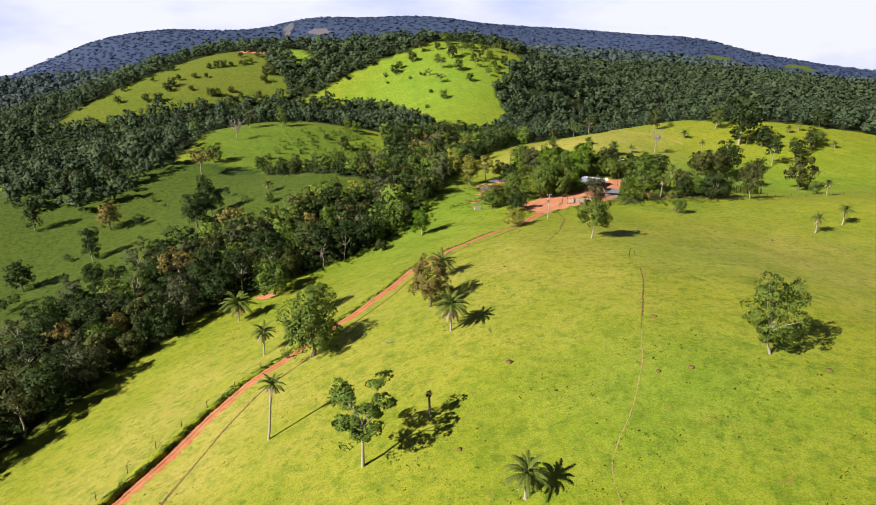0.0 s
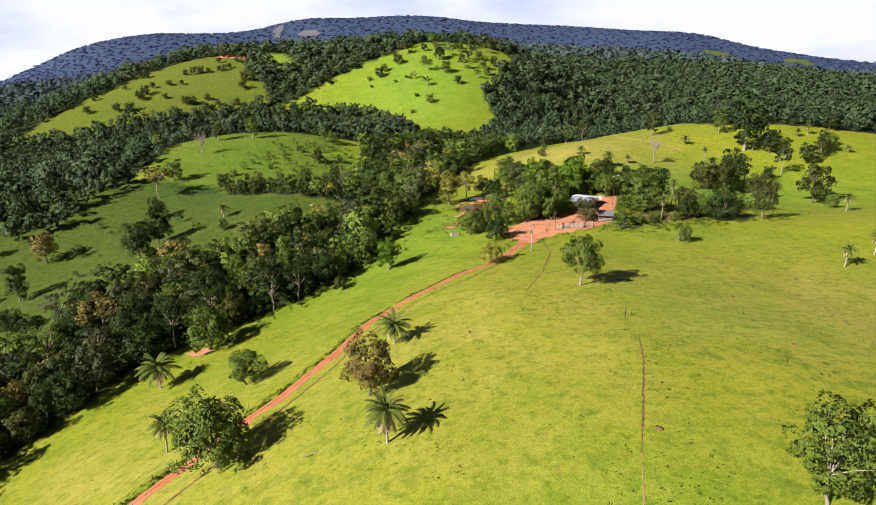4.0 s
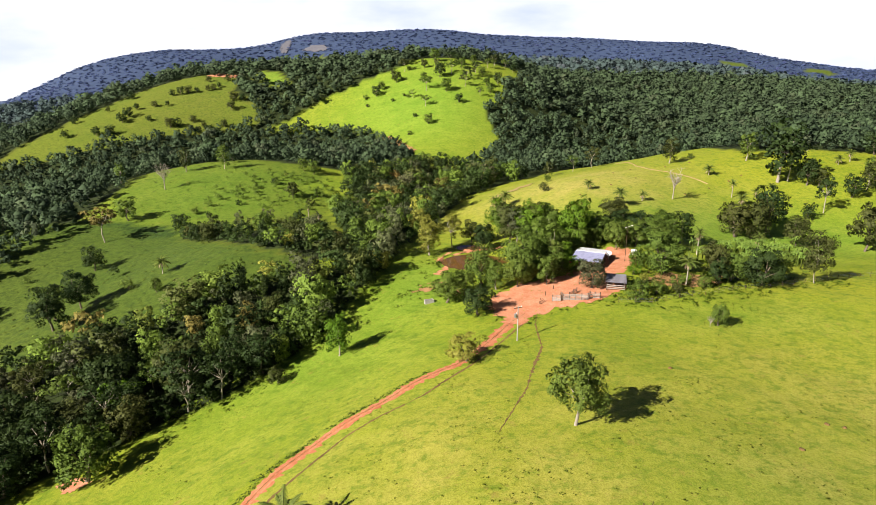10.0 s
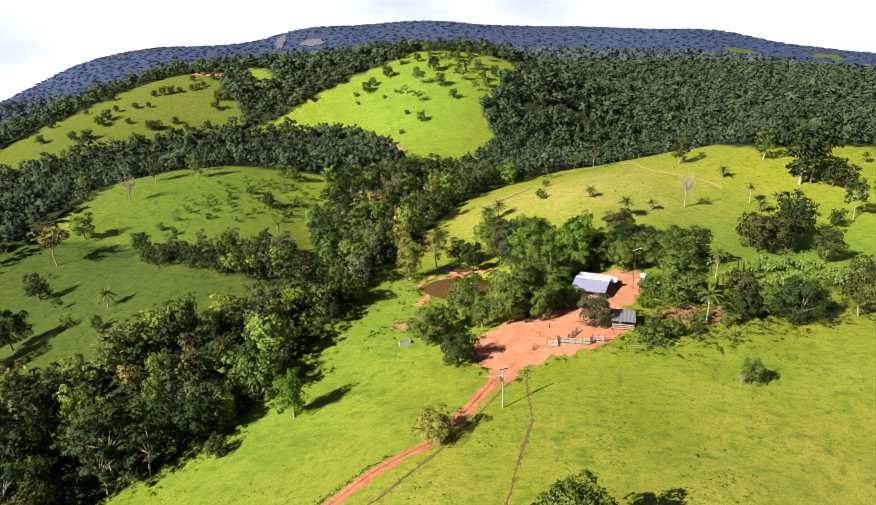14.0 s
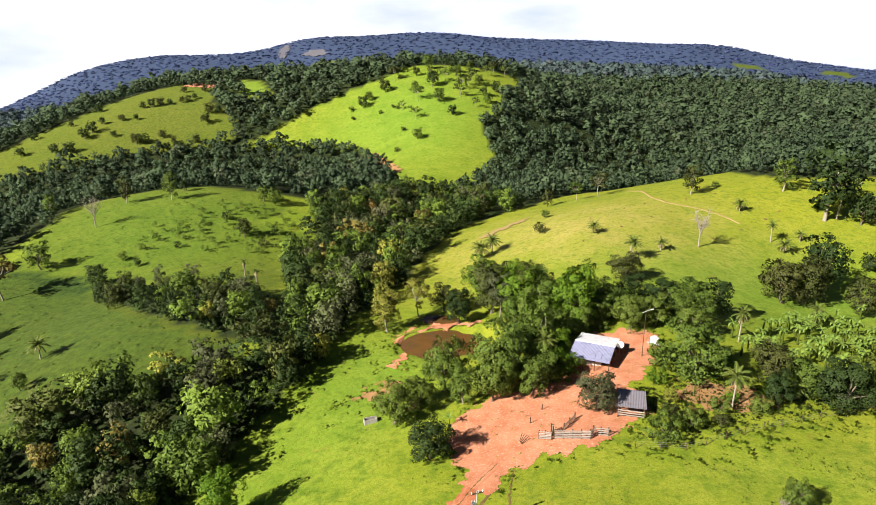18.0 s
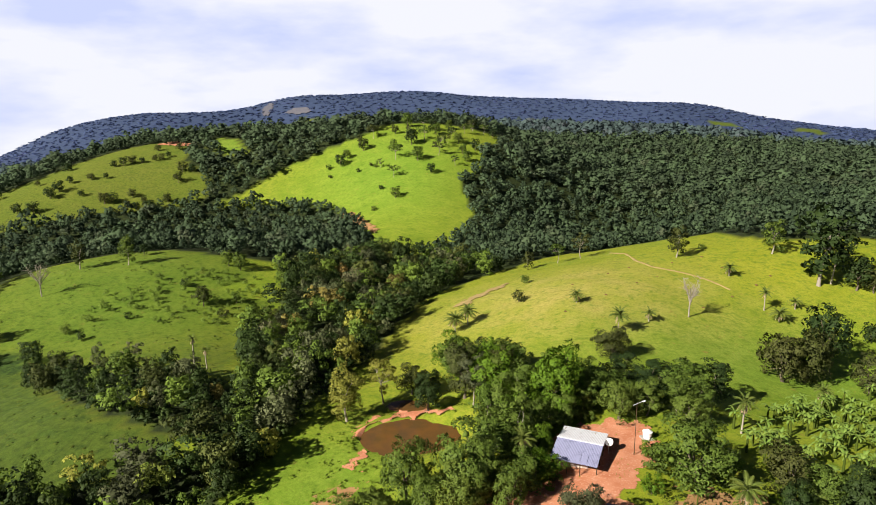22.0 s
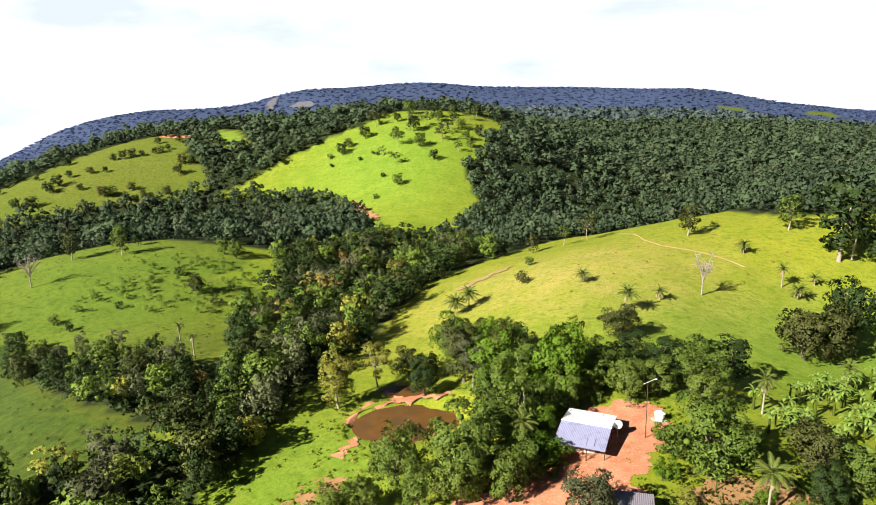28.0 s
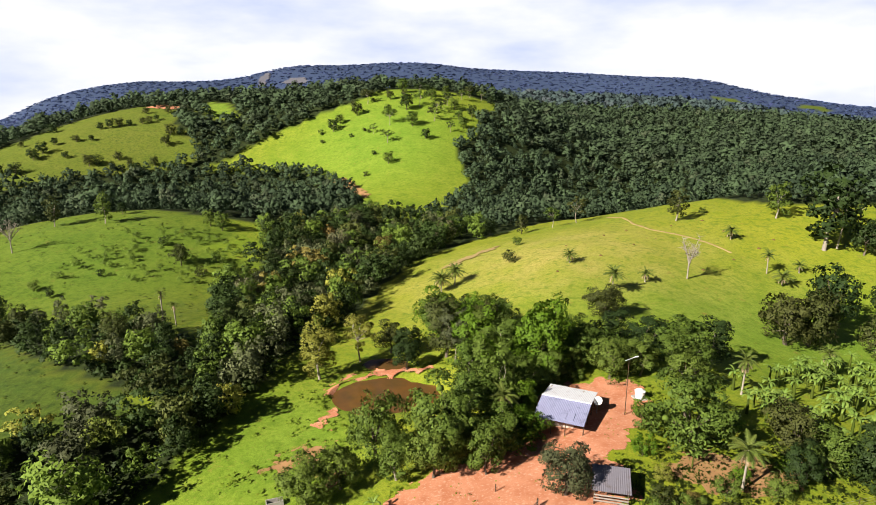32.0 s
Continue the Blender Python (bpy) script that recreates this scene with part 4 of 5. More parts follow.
# ---------------- trees round the farmyard and pond ----------------
FARM = [
    ("mango", "dark", 10.2, 196.0, 8.3, 1.1), ("mango", "mid", 2.6, 211.0, 9.2, 1.15), ("round", "mid", 7.5, 214.5, 8.0, 1.1), ("mango", "mid", 12.6, 221.0, 12.8, 0.86), ("round", "mid", 22.0, 213.5, 10.5, 0.9),
    ("round", "mid", 30.0, 213.0, 9.0, 0.85), ("round", "mid", 28.5, 232.0, 11.5, 0.9), ("mango", "mid", 62.7, 216.0, 13.6, 1.15),
    ("round", "bright", 43.5, 245.5, 17.0, 1.0), ("tall", "mid", 36.0, 246.0, 14.0, 1.2), ("round", "mid", 31.0, 254.0, 13.0, 0.9), ("open", "grey", 26.5, 256.0, 13.5, 1.0),
    ("round", "mid", 23.5, 268.0, 14.0, 0.95), ("tall", "mid", 29.0, 243.0, 11.0, 1.3), ("shrub", "bright", 38.3, 221.5, 5.5, 1.1), ("mango", "mid", 56.5, 242.0, 9.4, 1.0), ("round", "mid", 63.0, 243.5, 8.5, 1.15), ("tall", "mid", 69.5, 244.5, 9.5, 1.4), ("tall", "mid", 75.0, 246.0, 10.0, 1.4), ("round", "mid", 50.5, 247.5, 8.0, 1.2), ("thicket", "bright", 58.0, 227.0, 4.0, 1.0), ("thicket", "mid", 61.5, 224.5, 4.5, 1.0), ("round", "bright", 33.0, 236.5, 10.0, 0.9),
    ("tall", "yellow", -3.4, 255.0, 13.5, 1.25), ("open", "yellow", 4.5, 263.5, 12.5, 1.0), ("round", "olive", 11.5, 267.5, 8.5, 1.1), ("round", "dark", 15.5, 264.5, 8.0, 1.1),
    ("mango", "mid", 58.0, 247.5, 8.5, 1.2), ("round", "dark", 67.0, 251.0, 10.0, 1.2), ("tall", "mid", 72.5, 248.0, 11.5, 1.5), ("tall", "dark", 79.5, 249.5, 11.0, 1.4),
    ("mango", "mid", 70.5, 238.0, 8.5, 1.1), ("mango", "olive", 63.5, 273.0, 9.5, 1.2), ("round", "olive", 76.0, 213.5, 10.0, 1.05), ("mango", "dark", 84.5, 205.5, 11.0, 1.1),
    ("mango", "mid", 91.0, 211.0, 9.0, 1.1), ("round", "mid", 80.5, 210.0, 8.0, 1.2), ("thicket", "mid", 49.5, 195.2, 5.8, 1.0), ("thicket", "mid", 55.0, 198.5, 4.4, 1.0),
    ("mango", "olive", 107.0, 270.0, 14.5, 1.0), ("mango", "olive", 114.0, 272.0, 15.0, 0.95), ("round", "dark", 123.5, 280.0, 19.5, 0.8), ("round", "olive", 127.5, 266.4, 11.5, 1.0),
    ("mango", "mid", 52.0, 254.0, 9.0, 1.1), ("round", "mid", 46.0, 262.0, 8.5, 1.1), ("round", "dark", 36.5, 268.0, 9.0, 1.1), ("mango", "dark", 31.0, 276.0, 8.5, 1.2),
    ("tall", "mid", 16.2, 214.5, 8.5, 1.4), ("thicket", "mid", 62.0, 204.0, 3.6, 1.1), ("thicket", "bright", 70.0, 222.0, 4.2, 1.1), ("thicket", "mid", 57.5, 222.0, 5.0, 1.0), ("thicket", "bright", 54.0, 214.5, 4.0, 0.9),
    ("shrub", "mid", 69.0, 203.5, 3.6, 1.3), ("thicket", "olive", 53.0, 202.5, 3.0, 1.2), ("shrub", "brown", 57.0, 202.0, 2.4, 1.3), ("shrub", "bright", 66.0, 208.0, 2.6, 1.2), ("thicket", "bright", 72.5, 209.5, 3.2, 1.0), ("shrub", "olive", 60.5, 199.5, 2.6, 1.2), ("round", "dark", 73.5, 206.0, 7.0, 1.0), ("shrub", "yellow", 55.0, 208.0, 2.8, 1.1), ("round", "dark", 15.8, 257.0, 7.5, 1.1),
    ("round", "mid", 44.5, 240.5, 8.5, 1.0), ("mango", "mid", 40.0, 238.5, 8.0, 1.0), ("round", "mid", 52.5, 248.0, 9.5, 1.1), ("tall", "bright", 47.5, 247.0, 11.0, 1.3), ("mango", "dark", 57.5, 252.5, 8.5, 1.2), ("round", "bright", 36.0, 223.5, 6.0, 1.0), ("tall", "mid", 32.5, 217.5, 9.0, 1.5), ("mango", "mid", 27.0, 219.0, 9.5, 1.0), ("round", "mid", 33.5, 229.0, 9.5, 1.0), ("tall", "mid", 29.0, 226.0, 11.0, 1.4), ("mango", "bright", 37.5, 230.5, 8.0, 1.0), ("thicket", "mid", 49.0, 242.5, 3.5, 1.2), ("round", "dark", 62.0, 258.0, 8.5, 1.1), ("thicket", "bright", 36.0, 232.0, 3.6, 1.2),
]
for shape, leaf, x, y, h, wide in FARM:
    plant(shape, leaf, x, y, h, "beside the farmyard", wide, "trees round the farmyard")
crew = random.Random(77)
for k in range(17):
    while True:
        x, y = crew.uniform(14, 38), crew.uniform(208, 276)
        if inside([(22, 214), (30, 218), (34, 226), (40, 246), (42, 254), (38, 268), (23, 276), (23, 260), (28, 250), (29, 236), (24, 224)], x, y):
            break
    plant(crew.choice(["round", "tall", "mango", "round"]), crew.choice(["mid", "mid", "olive", "bright"]), x, y, crew.uniform(10, 15), "beside the farmyard", 1.05, "trees round the farmyard")
plant("mango", "grey", 40.6, 205.8, 9.4, "in the red yard", 0.95)
for x, y, h, r, s, n in [(24.5, 225.5, 6.5, 3.0, 9, 13), (33.5, 224.8, 7.2, 3.2, 10, 13), (80.2, 237.0, 7.2, 3.0, 9, 12), (65.1, 205.6, 6.6, 3.4, 9, 13), (78.0, 208.5, 2.2, 2.6, 3, 12),
                         (23.8, 311.0, 4.5, 4.4, 10, 16), (28.0, 315.0, 4.8, 4.2, 8, 16), (109.5, 257, 4.0, 3.2, 6, 12), (69.6, 288.6, 5.2, 4.0, 3, 16),
                         (63.0, 312.4, 2.6, 3.4, 5, 15), (124.7, 339.5, 3.0, 3.6, 6, 15), (81.3, 297.3, 2.6, 2.8, 7, 13), (126.2, 307.3, 2.6, 4.0, 6, 15), (125.0, 314.5, 6.0, 3.0, 5, 13), (136, 316, 2.6, 2.8, 5, 12),
                         (191.3, 351.6, 2.8, 3.4, 6, 13), (199.6, 356.2, 4.2, 3.4, 6, 13), (205.6, 339.6, 3.2, 3.2, 6, 13), (205.5, 328.1, 2.6, 3.0, 6, 13), (144.8, 233.1, 5.4, 3.4, 6, 13), (-51.2, 286.3, 8.4, 2.0, 5, 11), (-46.9, 284.3, 5.6, 2.0, 5, 11), (-92.0, 246.0, 4.0, 3.6, 3, 15), (-111.6, 176.5, 4.5, 3.6, 6, 14)]:
    palm(x, y, h, r, s, "on the grassy knoll" if y > 270 else "among the farmyard trees", 0.02, n)

# ---------------- trees on the knoll, the far hills and the left pastures ----------------
bare_tree(95.8, 303.5, 13.5, "on the grassy knoll")
bare_tree(59.3, 176.6, 2.6, "beside a shrub on the pasture crest")
bare_tree(-139, 357, 14.0, "on the rough pasture")
for shape, leaf, x, y, h, wide in [("tall", "olive", 114.6, 363.6, 13.0, 1.2), ("open", "olive", 85.0, 402.0, 13.0, 1.1), ("open", "mid", 74.0, 400.0, 10.0, 1.1), ("tall", "dark", 152.7, 331.5, 29.0, 1.2), ("flat", "dark", 158.0, 333.0, 21.0, 0.85),
                                   ("round", "dark", 164.1, 328.2, 13.5, 1.0), ("round", "olive", 168.5, 326.0, 9.5, 1.1), ("round", "dark", 176.5, 315.0, 10.7, 1.1), ("open", "dark", 157.3, 301.6, 16.5, 0.8), ("shrub", "dark", 148.6, 296.6, 7.3, 0.9), ("round", "olive", 148.5, 260.5, 18.5, 0.85), ("mango", "dark", 222.2, 373.0, 12.6, 1.1), ("shrub", "mid", 147.8, 246.6, 6.5, 0.8), ("shrub", "mid", 201.1, 344.9, 4.4, 0.8), ("airy", "olive", 99.9, 208.5, 15.0, 0.75), ("shrub", "olive", 46.0, 324.5, 4.6, 1.1), ("shrub", "mid", 52.0, 352.0, 3.6, 1.2), ("tall", "olive", 60.0, 398.0, 9.0, 1.2),
                                   ("tall", "mid", 151.0, 360.0, 14.0, 1.2), ("shrub", "mid", 128.0, 372.0, 3.0, 1.2), ("tall", "olive", 187.0, 322.0, 13.0, 1.1), ("round", "mid", 195.0, 330.0, 12.0, 1.0)]:
    plant(shape, leaf, x, y, h, "on the grassy knoll", wide)
HILL_TREES = [(-61, 635), (-37, 674), (-18, 678), (-6, 677), (-3, 651), (8, 658), (-18, 647), (-15, 627), (22, 646), (20, 631), (3, 621), (18, 675), (37, 660), (50, 695), (70, 699), (33, 616), (43, 627), (51, 651), (14, 600), (-15, 599), (-27, 617),
              (-12, 567), (-57, 644), (-44, 653), (31, 666), (7, 687), (15, 685), (62, 703), (44, 690), (30, 698), (52, 708), (-8, 698), (40, 640), (28, 655)]
HILL_BUSHES = [(-27, 554), (-68, 621), (-24, 585), (-45, 620), (-35, 624), (-31, 620), (-71, 634), (-33, 677)]
rng = random.Random(11)
for x, y in HILL_TREES:
    plant(rng.choice(["round", "flat", "open", "round"]), rng.choice(["mid", "olive", "mid", "dark"]), x, y, rng.uniform(8.5, 15.0), "on the bright hill", 1.05, "trees on the bright hill")
for x, y in HILL_BUSHES:
    plant("shrub", rng.choice(["mid", "olive", "dark"]), x, y, rng.uniform(3.0, 5.0), "on the bright hill", 1.2, "bushes on the bright hill")
for x, y in [(-245, 644), (-239, 647), (-232, 650), (-223, 654), (-218, 657), (-230, 678), (-215, 663), (-252, 642), (-248, 619), (-259, 617), (-272, 610), (-253, 590), (-232, 582), (-228, 585), (-192, 623), (-194, 639), (-186, 640), (-214, 580), (-207, 579), (-198, 580),
             (-192, 579), (-206, 590), (-274, 563), (-274, 585), (-285, 562), (-190, 595), (-176, 595), (-273, 595), (-217, 596), (-212, 682), (-310, 560), (-318, 590), (-298, 610), (-290, 640)]:
    plant(rng.choice(["round", "mango", "shrub"]), rng.choice(["dark", "olive"]), x, y, rng.uniform(5, 10), "on the old hill pasture", 1.1, "trees on the old hill")
for shape, leaf, x, y, h in [("flat", "brown", -140, 298, 16), ("round", "dark", -114, 219, 15), ("round", "dark", -112, 231, 13), ("round", "brown", -157, 234, 13), ("tall", "dark", -185, 269, 15), ("tall", "dark", -178, 282, 17), ("tall", "olive", -203, 285, 9),
                             ("round", "dark", -128, 268, 10), ("round", "mid", -141, 321, 12), ("tall", "mid", -119, 388, 14), ("tall", "olive", -139, 385, 13), ("tall", "mid", -173, 380, 12), ("round", "dark", -120, 405, 6), ("round", "mid", -77, 395, 8),
                             ("round", "mid", -71, 392, 9), ("round", "olive", -74, 354, 9), ("shrub", "dark", -87, 369, 4), ("shrub", "mid", -63, 360, 5), ("shrub", "dark", -97, 340, 3), ("shrub", "mid", -113, 328, 4), ("shrub", "dark", -105, 323, 3.5), ("thicket", "olive", -64, 346, 4),
                             ("tall", "dark", -150, 205, 14), ("round", "dark", -165, 185, 12), ("tall", "dark", -190, 235, 14), ("round", "dark", -135, 178, 9), ("round", "mid", -88, 232, 5), ("thicket", "mid", -100, 238, 4), ("thicket", "dark", -120, 245, 4), ("thicket", "mid", -150, 262, 3)]:
    plant(shape, leaf, x, y, h, "on the rough pasture", 1.0, "trees on the rough pasture")

# ---------------- the wood along the stream: single trees ----------------
rng = random.Random(5)
spots = []
for _ in range(9000):
    x, y = rng.uniform(-140, 50), rng.uniform(60, 450)
    if (inside(WOOD_BELT, x, y) or inside(HEDGE, x, y)) and all((x - a) ** 2 + (y - b) ** 2 > 5.2**2 for a, b in spots) and ((x - 11) / 16) ** 2 + ((y - 250) / 16) ** 2 > 1:
        spots.append((x, y))
spots.sort(key=lambda p: p[1])
for x, y in spots[:118]:
    shape = rng.choice(["round", "round", "tall", "mango", "flat", "open"])
    leaf = rng.choice(["dark", "dark", "dark", "dark", "mid", "olive", "grey"] if rng.random() < 0.95 else ["bright", "brown"])
    plant(shape, leaf, x, y, rng.uniform(8.5, 14.5) * (0.72 if inside(HEDGE, x, y) else 1.0), "in the stream wood", rng.uniform(0.9, 1.15), "trees of the stream wood")


# ---------------- woods too many to count ----------------
def wood_template(seed, lobes, radius, leaf, count, level):
    rng = np.random.default_rng(seed)
    pieces = []
    v, f = OCTA
    for k in range(lobes):
        a, t = 2.4 * k + rng.uniform(-0.4, 0.4), (k + 0.5) / lobes
        r = 0.30 * rng.uniform(0.5, 1.0) * math.sqrt(1 - abs(2 * t - 0.8) ** 2 * 0.7) * min(1, lobes / 5)
        c = np.array((r * math.cos(a), r * math.sin(a), 0.35 + 0.42 * t))
        q = radius * rng.uniform(0.75, 1.25)
        away = unit(c - (0, 0, 0.40))
        pieces.append((v * (0.44 if level else 0.62) * q * (1 + rng.normal(0, 0.2, (6, 1))) + c, f, unit(v + 0.5 * away)))
        pieces.append(leaves(rng, c, q, count, leaf, 0.85, 6, away) if level else sprays(rng, c, q, count, leaf, away))
    return join(pieces)


OCTA = (np.array([(1, 0, 0), (0, 1, 0), (-1, 0, 0), (0, -1, 0), (0, 0, 0.9), (0, 0, -0.2)], float), np.array([(0, 1, 4), (1, 2, 4), (2, 3, 4), (3, 0, 4)]))


def wood(name, xs, ys, heights, templates, material, label, seed, spread=1.0, sink=0.12):
    """One object of many trees, each its own clumps."""
    rng = np.random.default_rng(seed)
    zs = ground_z(xs, ys)
    which = rng.integers(0, len(templates), len(xs))
    turn = rng.uniform(0, 6.283, len(xs))
    wide = rng.uniform(0.85, 1.3, len(xs)) * heights * spread
    pieces = []
    for k, (v, f, facing) in enumerate(templates):
        at = np.where(which == k)[0]
        if not len(at):
            continue
        c, s = np.cos(turn[at])[:, None], np.sin(turn[at])[:, None]
        x = (v[:, 0] * c - v[:, 1] * s) * wide[at][:, None] + xs[at][:, None]
        y = (v[:, 0] * s + v[:, 1] * c) * wide[at][:, None] + ys[at][:, None]
        z = v[:, 2] * heights[at][:, None] + zs[at][:, None] - sink * heights[at][:, None]
        n = np.arange(len(at))[:, None, None] * len(v)
        turned = np.stack([facing[:, 0] * c - facing[:, 1] * s, facing[:, 0] * s + facing[:, 1] * c, facing[:, 2] + 0 * c], -1)
        pieces.append((np.stack([x, y, z], -1).reshape(-1, 3), (f[None] + n).reshape(-1, 3), turned.reshape(-1, 3)))
    v, f, facing = join(pieces)
    me = mesh_from(name, v, f, material, True, facing)
    tone = np.concatenate([np.repeat(rng.random((which == k).sum()), len(t[0])) for k, t in enumerate(templates)])
    me.attributes.new("tone", "FLOAT", "POINT").data.foreach_set("value", tone.astype(np.float32))
    return tagged(new(name, me), label, "trees", kind="stuff")


def scatter(x0, x1, y0, y1, step, seed):
    rng = np.random.default_rng(seed)
    x, y = np.meshgrid(np.arange(x0, x1, step), np.arange(y0, y1, step))
    return (x + rng.uniform(-0.48, 0.48, x.shape) * step).ravel(), (y + rng.uniform(-0.48, 0.48, y.shape) * step).ravel()


CLEAR = [HILL_MIDDLE, HILL_LEFT, GLADE, HILL_RIGHT, PASTURE_LEFT]


def wooded(x, y):
    ok = (np.abs(x - 10) < 90 + 0.86 * (y - 100)) & (y > 250)
    ok &= (y > 405) | inside(WOOD_BELT, x, y) | (x < -165) | ((x > 150) & (y > 372)) 
    for poly in CLEAR + FAR_FIELDS + [MOUNTAIN_SCAR, MOUNTAIN_BARE]:
        ok &= ~inside(poly, x, y)
    return ok


near_t = [wood_template(s, 8, 0.18, 0.025, 80, True) for s in range(5)]
mid_t = [wood_template(s + 20, 6, 0.21, 0.056, 16, False) for s in range(6)]
low_t = [wood_template(s + 60, 5, 0.24, 0.080, 11, False) for s in range(6)]
far_t = [wood_template(s + 40, 3, 0.30, 0.14, 6, False) for s in range(5)]
late = np.array(spots[118:])
grown_t = []
for shape in ("round", "tall", "mango", "flat", "open", "round"):
    for variant in range(3):
        tree_meshes(shape, "dark", variant, 0)
        grown_t.append(made_shapes[shape, variant, 0][0])
hs = np.random.default_rng(8)
x, y = scatter(-240, -50, 110, 330, 9.0, 41)
keep = inside(PASTURE_LOW, x, y) & (hs.random(len(x)) < 0.10 + 0.5 * (y < 190))
u, v = scatter(-112, -56, 338, 388, 4.2, 43)
some = hs.random(len(u)) < 0.55
wood("knoll_scrub", u[some], v[some], hs.uniform(1.2, 4.6, some.sum()), near_t, LEAF["mid"], "low green scrub on the old pasture", 44)
wood("pasture_scrub", x[keep], y[keep], hs.uniform(2.0, 8.5, keep.sum()), near_t, LEAF["dark"], "scattered dark scrub and bushes over the rough pasture", 42)
x, y = scatter(-150, 60, 60, 300, 3.8, 51)
low = (inside(WOOD_BELT, x, y) | inside(HEDGE, x, y)) & (((x - 13) / 17) ** 2 + ((y - 246) / 15) ** 2 > 1)
wood("undergrowth", x[low], y[low], hs.uniform(1.8, 5.0, low.sum()), mid_t, LEAF["dark"], "dark tangled undergrowth at the foot of the stream wood", 52)
share = hs.random(len(late))
for leaf, a, b in (("dark", 0.0, 0.42), ("mid", 0.42, 0.66), ("olive", 0.66, 0.80), ("grey", 0.80, 0.93), ("brown", 0.93, 0.97), ("yellow", 0.97, 1.0)):
    at = late[(share >= a) & (share < b)]
    wood("stream_wood", at[:, 0], at[:, 1], hs.uniform(7, 15, len(at)) * np.where(inside(HEDGE, at[:, 0], at[:, 1]), 0.72, 1.0), grown_t, LEAF[leaf], f"{WORDS[leaf]} broadleaf trees of the wood filling the stream valley", 31, 0.86, 0.08)
x, y = scatter(-420, 420, 250, 640, 7.0, 32)
keep = wooded(x, y) & ~(inside(WOOD_BELT, x, y) & (y < 452)) & ~inside(HEDGE, x, y)
x, y = x[keep], y[keep]
wood("hill_wood", x, y, np.clip(hs.gamma(9, 1.1, len(x)), 4, 18), mid_t, LEAF["far"], "dense dark green wood between the hills", 33, 0.88)
x, y = scatter(-880, 880, 640, 970, 8.6, 34)
keep = wooded(x, y)
x, y = x[keep], y[keep]
wood("plateau_wood", x, y, np.clip(hs.gamma(10, 1.05, len(x)), 4, 18), low_t, LEAF["far"], "dense dark green wood over the plateau", 35)
x, y = scatter(-1150, 1150, 965, 1230, 12.5, 38)
keep = wooded(x, y)
x, y = x[keep], y[keep]
wood("upland_wood", x, y, np.clip(hs.gamma(10, 1.3, len(x)), 5, 20), far_t, LEAF["upland"], "green wood on the rising upland, tinted blue for haze", 39, 1.1)
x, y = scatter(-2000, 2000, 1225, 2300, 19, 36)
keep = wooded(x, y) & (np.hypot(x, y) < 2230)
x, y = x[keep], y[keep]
wood("mountain_wood", x, y, hs.uniform(5, 8, len(x)), far_t, LEAF["range"], "dark wood over the distant mountain, tinted blue for haze", 37, 2.8, 0.55)

# ---------------- banana grove ----------------
def banana_leaf():
    t = np.linspace(0, 1, 7)
    x, z = t - 0.25 * t**3, 0.75 * t - 0.85 * t**2
    w = 0.10 * np.sin(np.pi * np.clip(0.06 + 0.9 * t, 0, 1)) ** 0.6
    v = np.concatenate([np.stack([x, -w, z - 0.03], -1), np.stack([x, 0 * x, z], -1), np.stack([x, w, z - 0.03], -1)])
    f = [(a * 7 + i, a * 7 + i + 1, (a + 1) * 7 + i + 1, (a + 1) * 7 + i) for a in range(2) for i in range(6)]
    return v, np.array(f)


BANANA_LEAF = mesh_from("leaf", *banana_leaf(), LEAF["banana"], True)
BANANA_STEM = mesh_from("stem", *tube([(0, 0, -0.05), (0, 0, 0.5), (0.02, 0, 1.0)], [0.07, 0.06, 0.035], 6), LEAF["weed"], True)
rng = random.Random(21)
GROVE = [(76, 230), (78, 238), (92, 247), (108, 257), (126, 264), (122, 240), (104, 224), (94, 217), (86, 216), (78, 221)]
count = 0
while count < 120:
    x, y = rng.uniform(75, 128), rng.uniform(215, 266)
    if not inside(GROVE, x, y):
        continue
    count += 1
    h = rng.uniform(2.6, 4.2)
    root = tagged(new("banana_plant"), "green banana plant with broad torn leaves in the grove", "banana plant", "banana grove")
    root.matrix_basis = Matrix.Translation((x, y, gz(x, y))) @ Matrix.Rotation(rng.uniform(0, 6), 4, "Z")
    child("stem", BANANA_STEM, root, Matrix.Scale(h, 4))
    for k in range(9):
        m = Matrix.Translation((0, 0, h * 0.95)) @ Matrix.Rotation(2.4 * k, 4, "Z") @ Matrix.Rotation(rng.uniform(-0.6, 0.35), 4, "Y")
        child("leaf", BANANA_LEAF, root, m @ Matrix.Scale(rng.uniform(1.6, 2.5), 4))
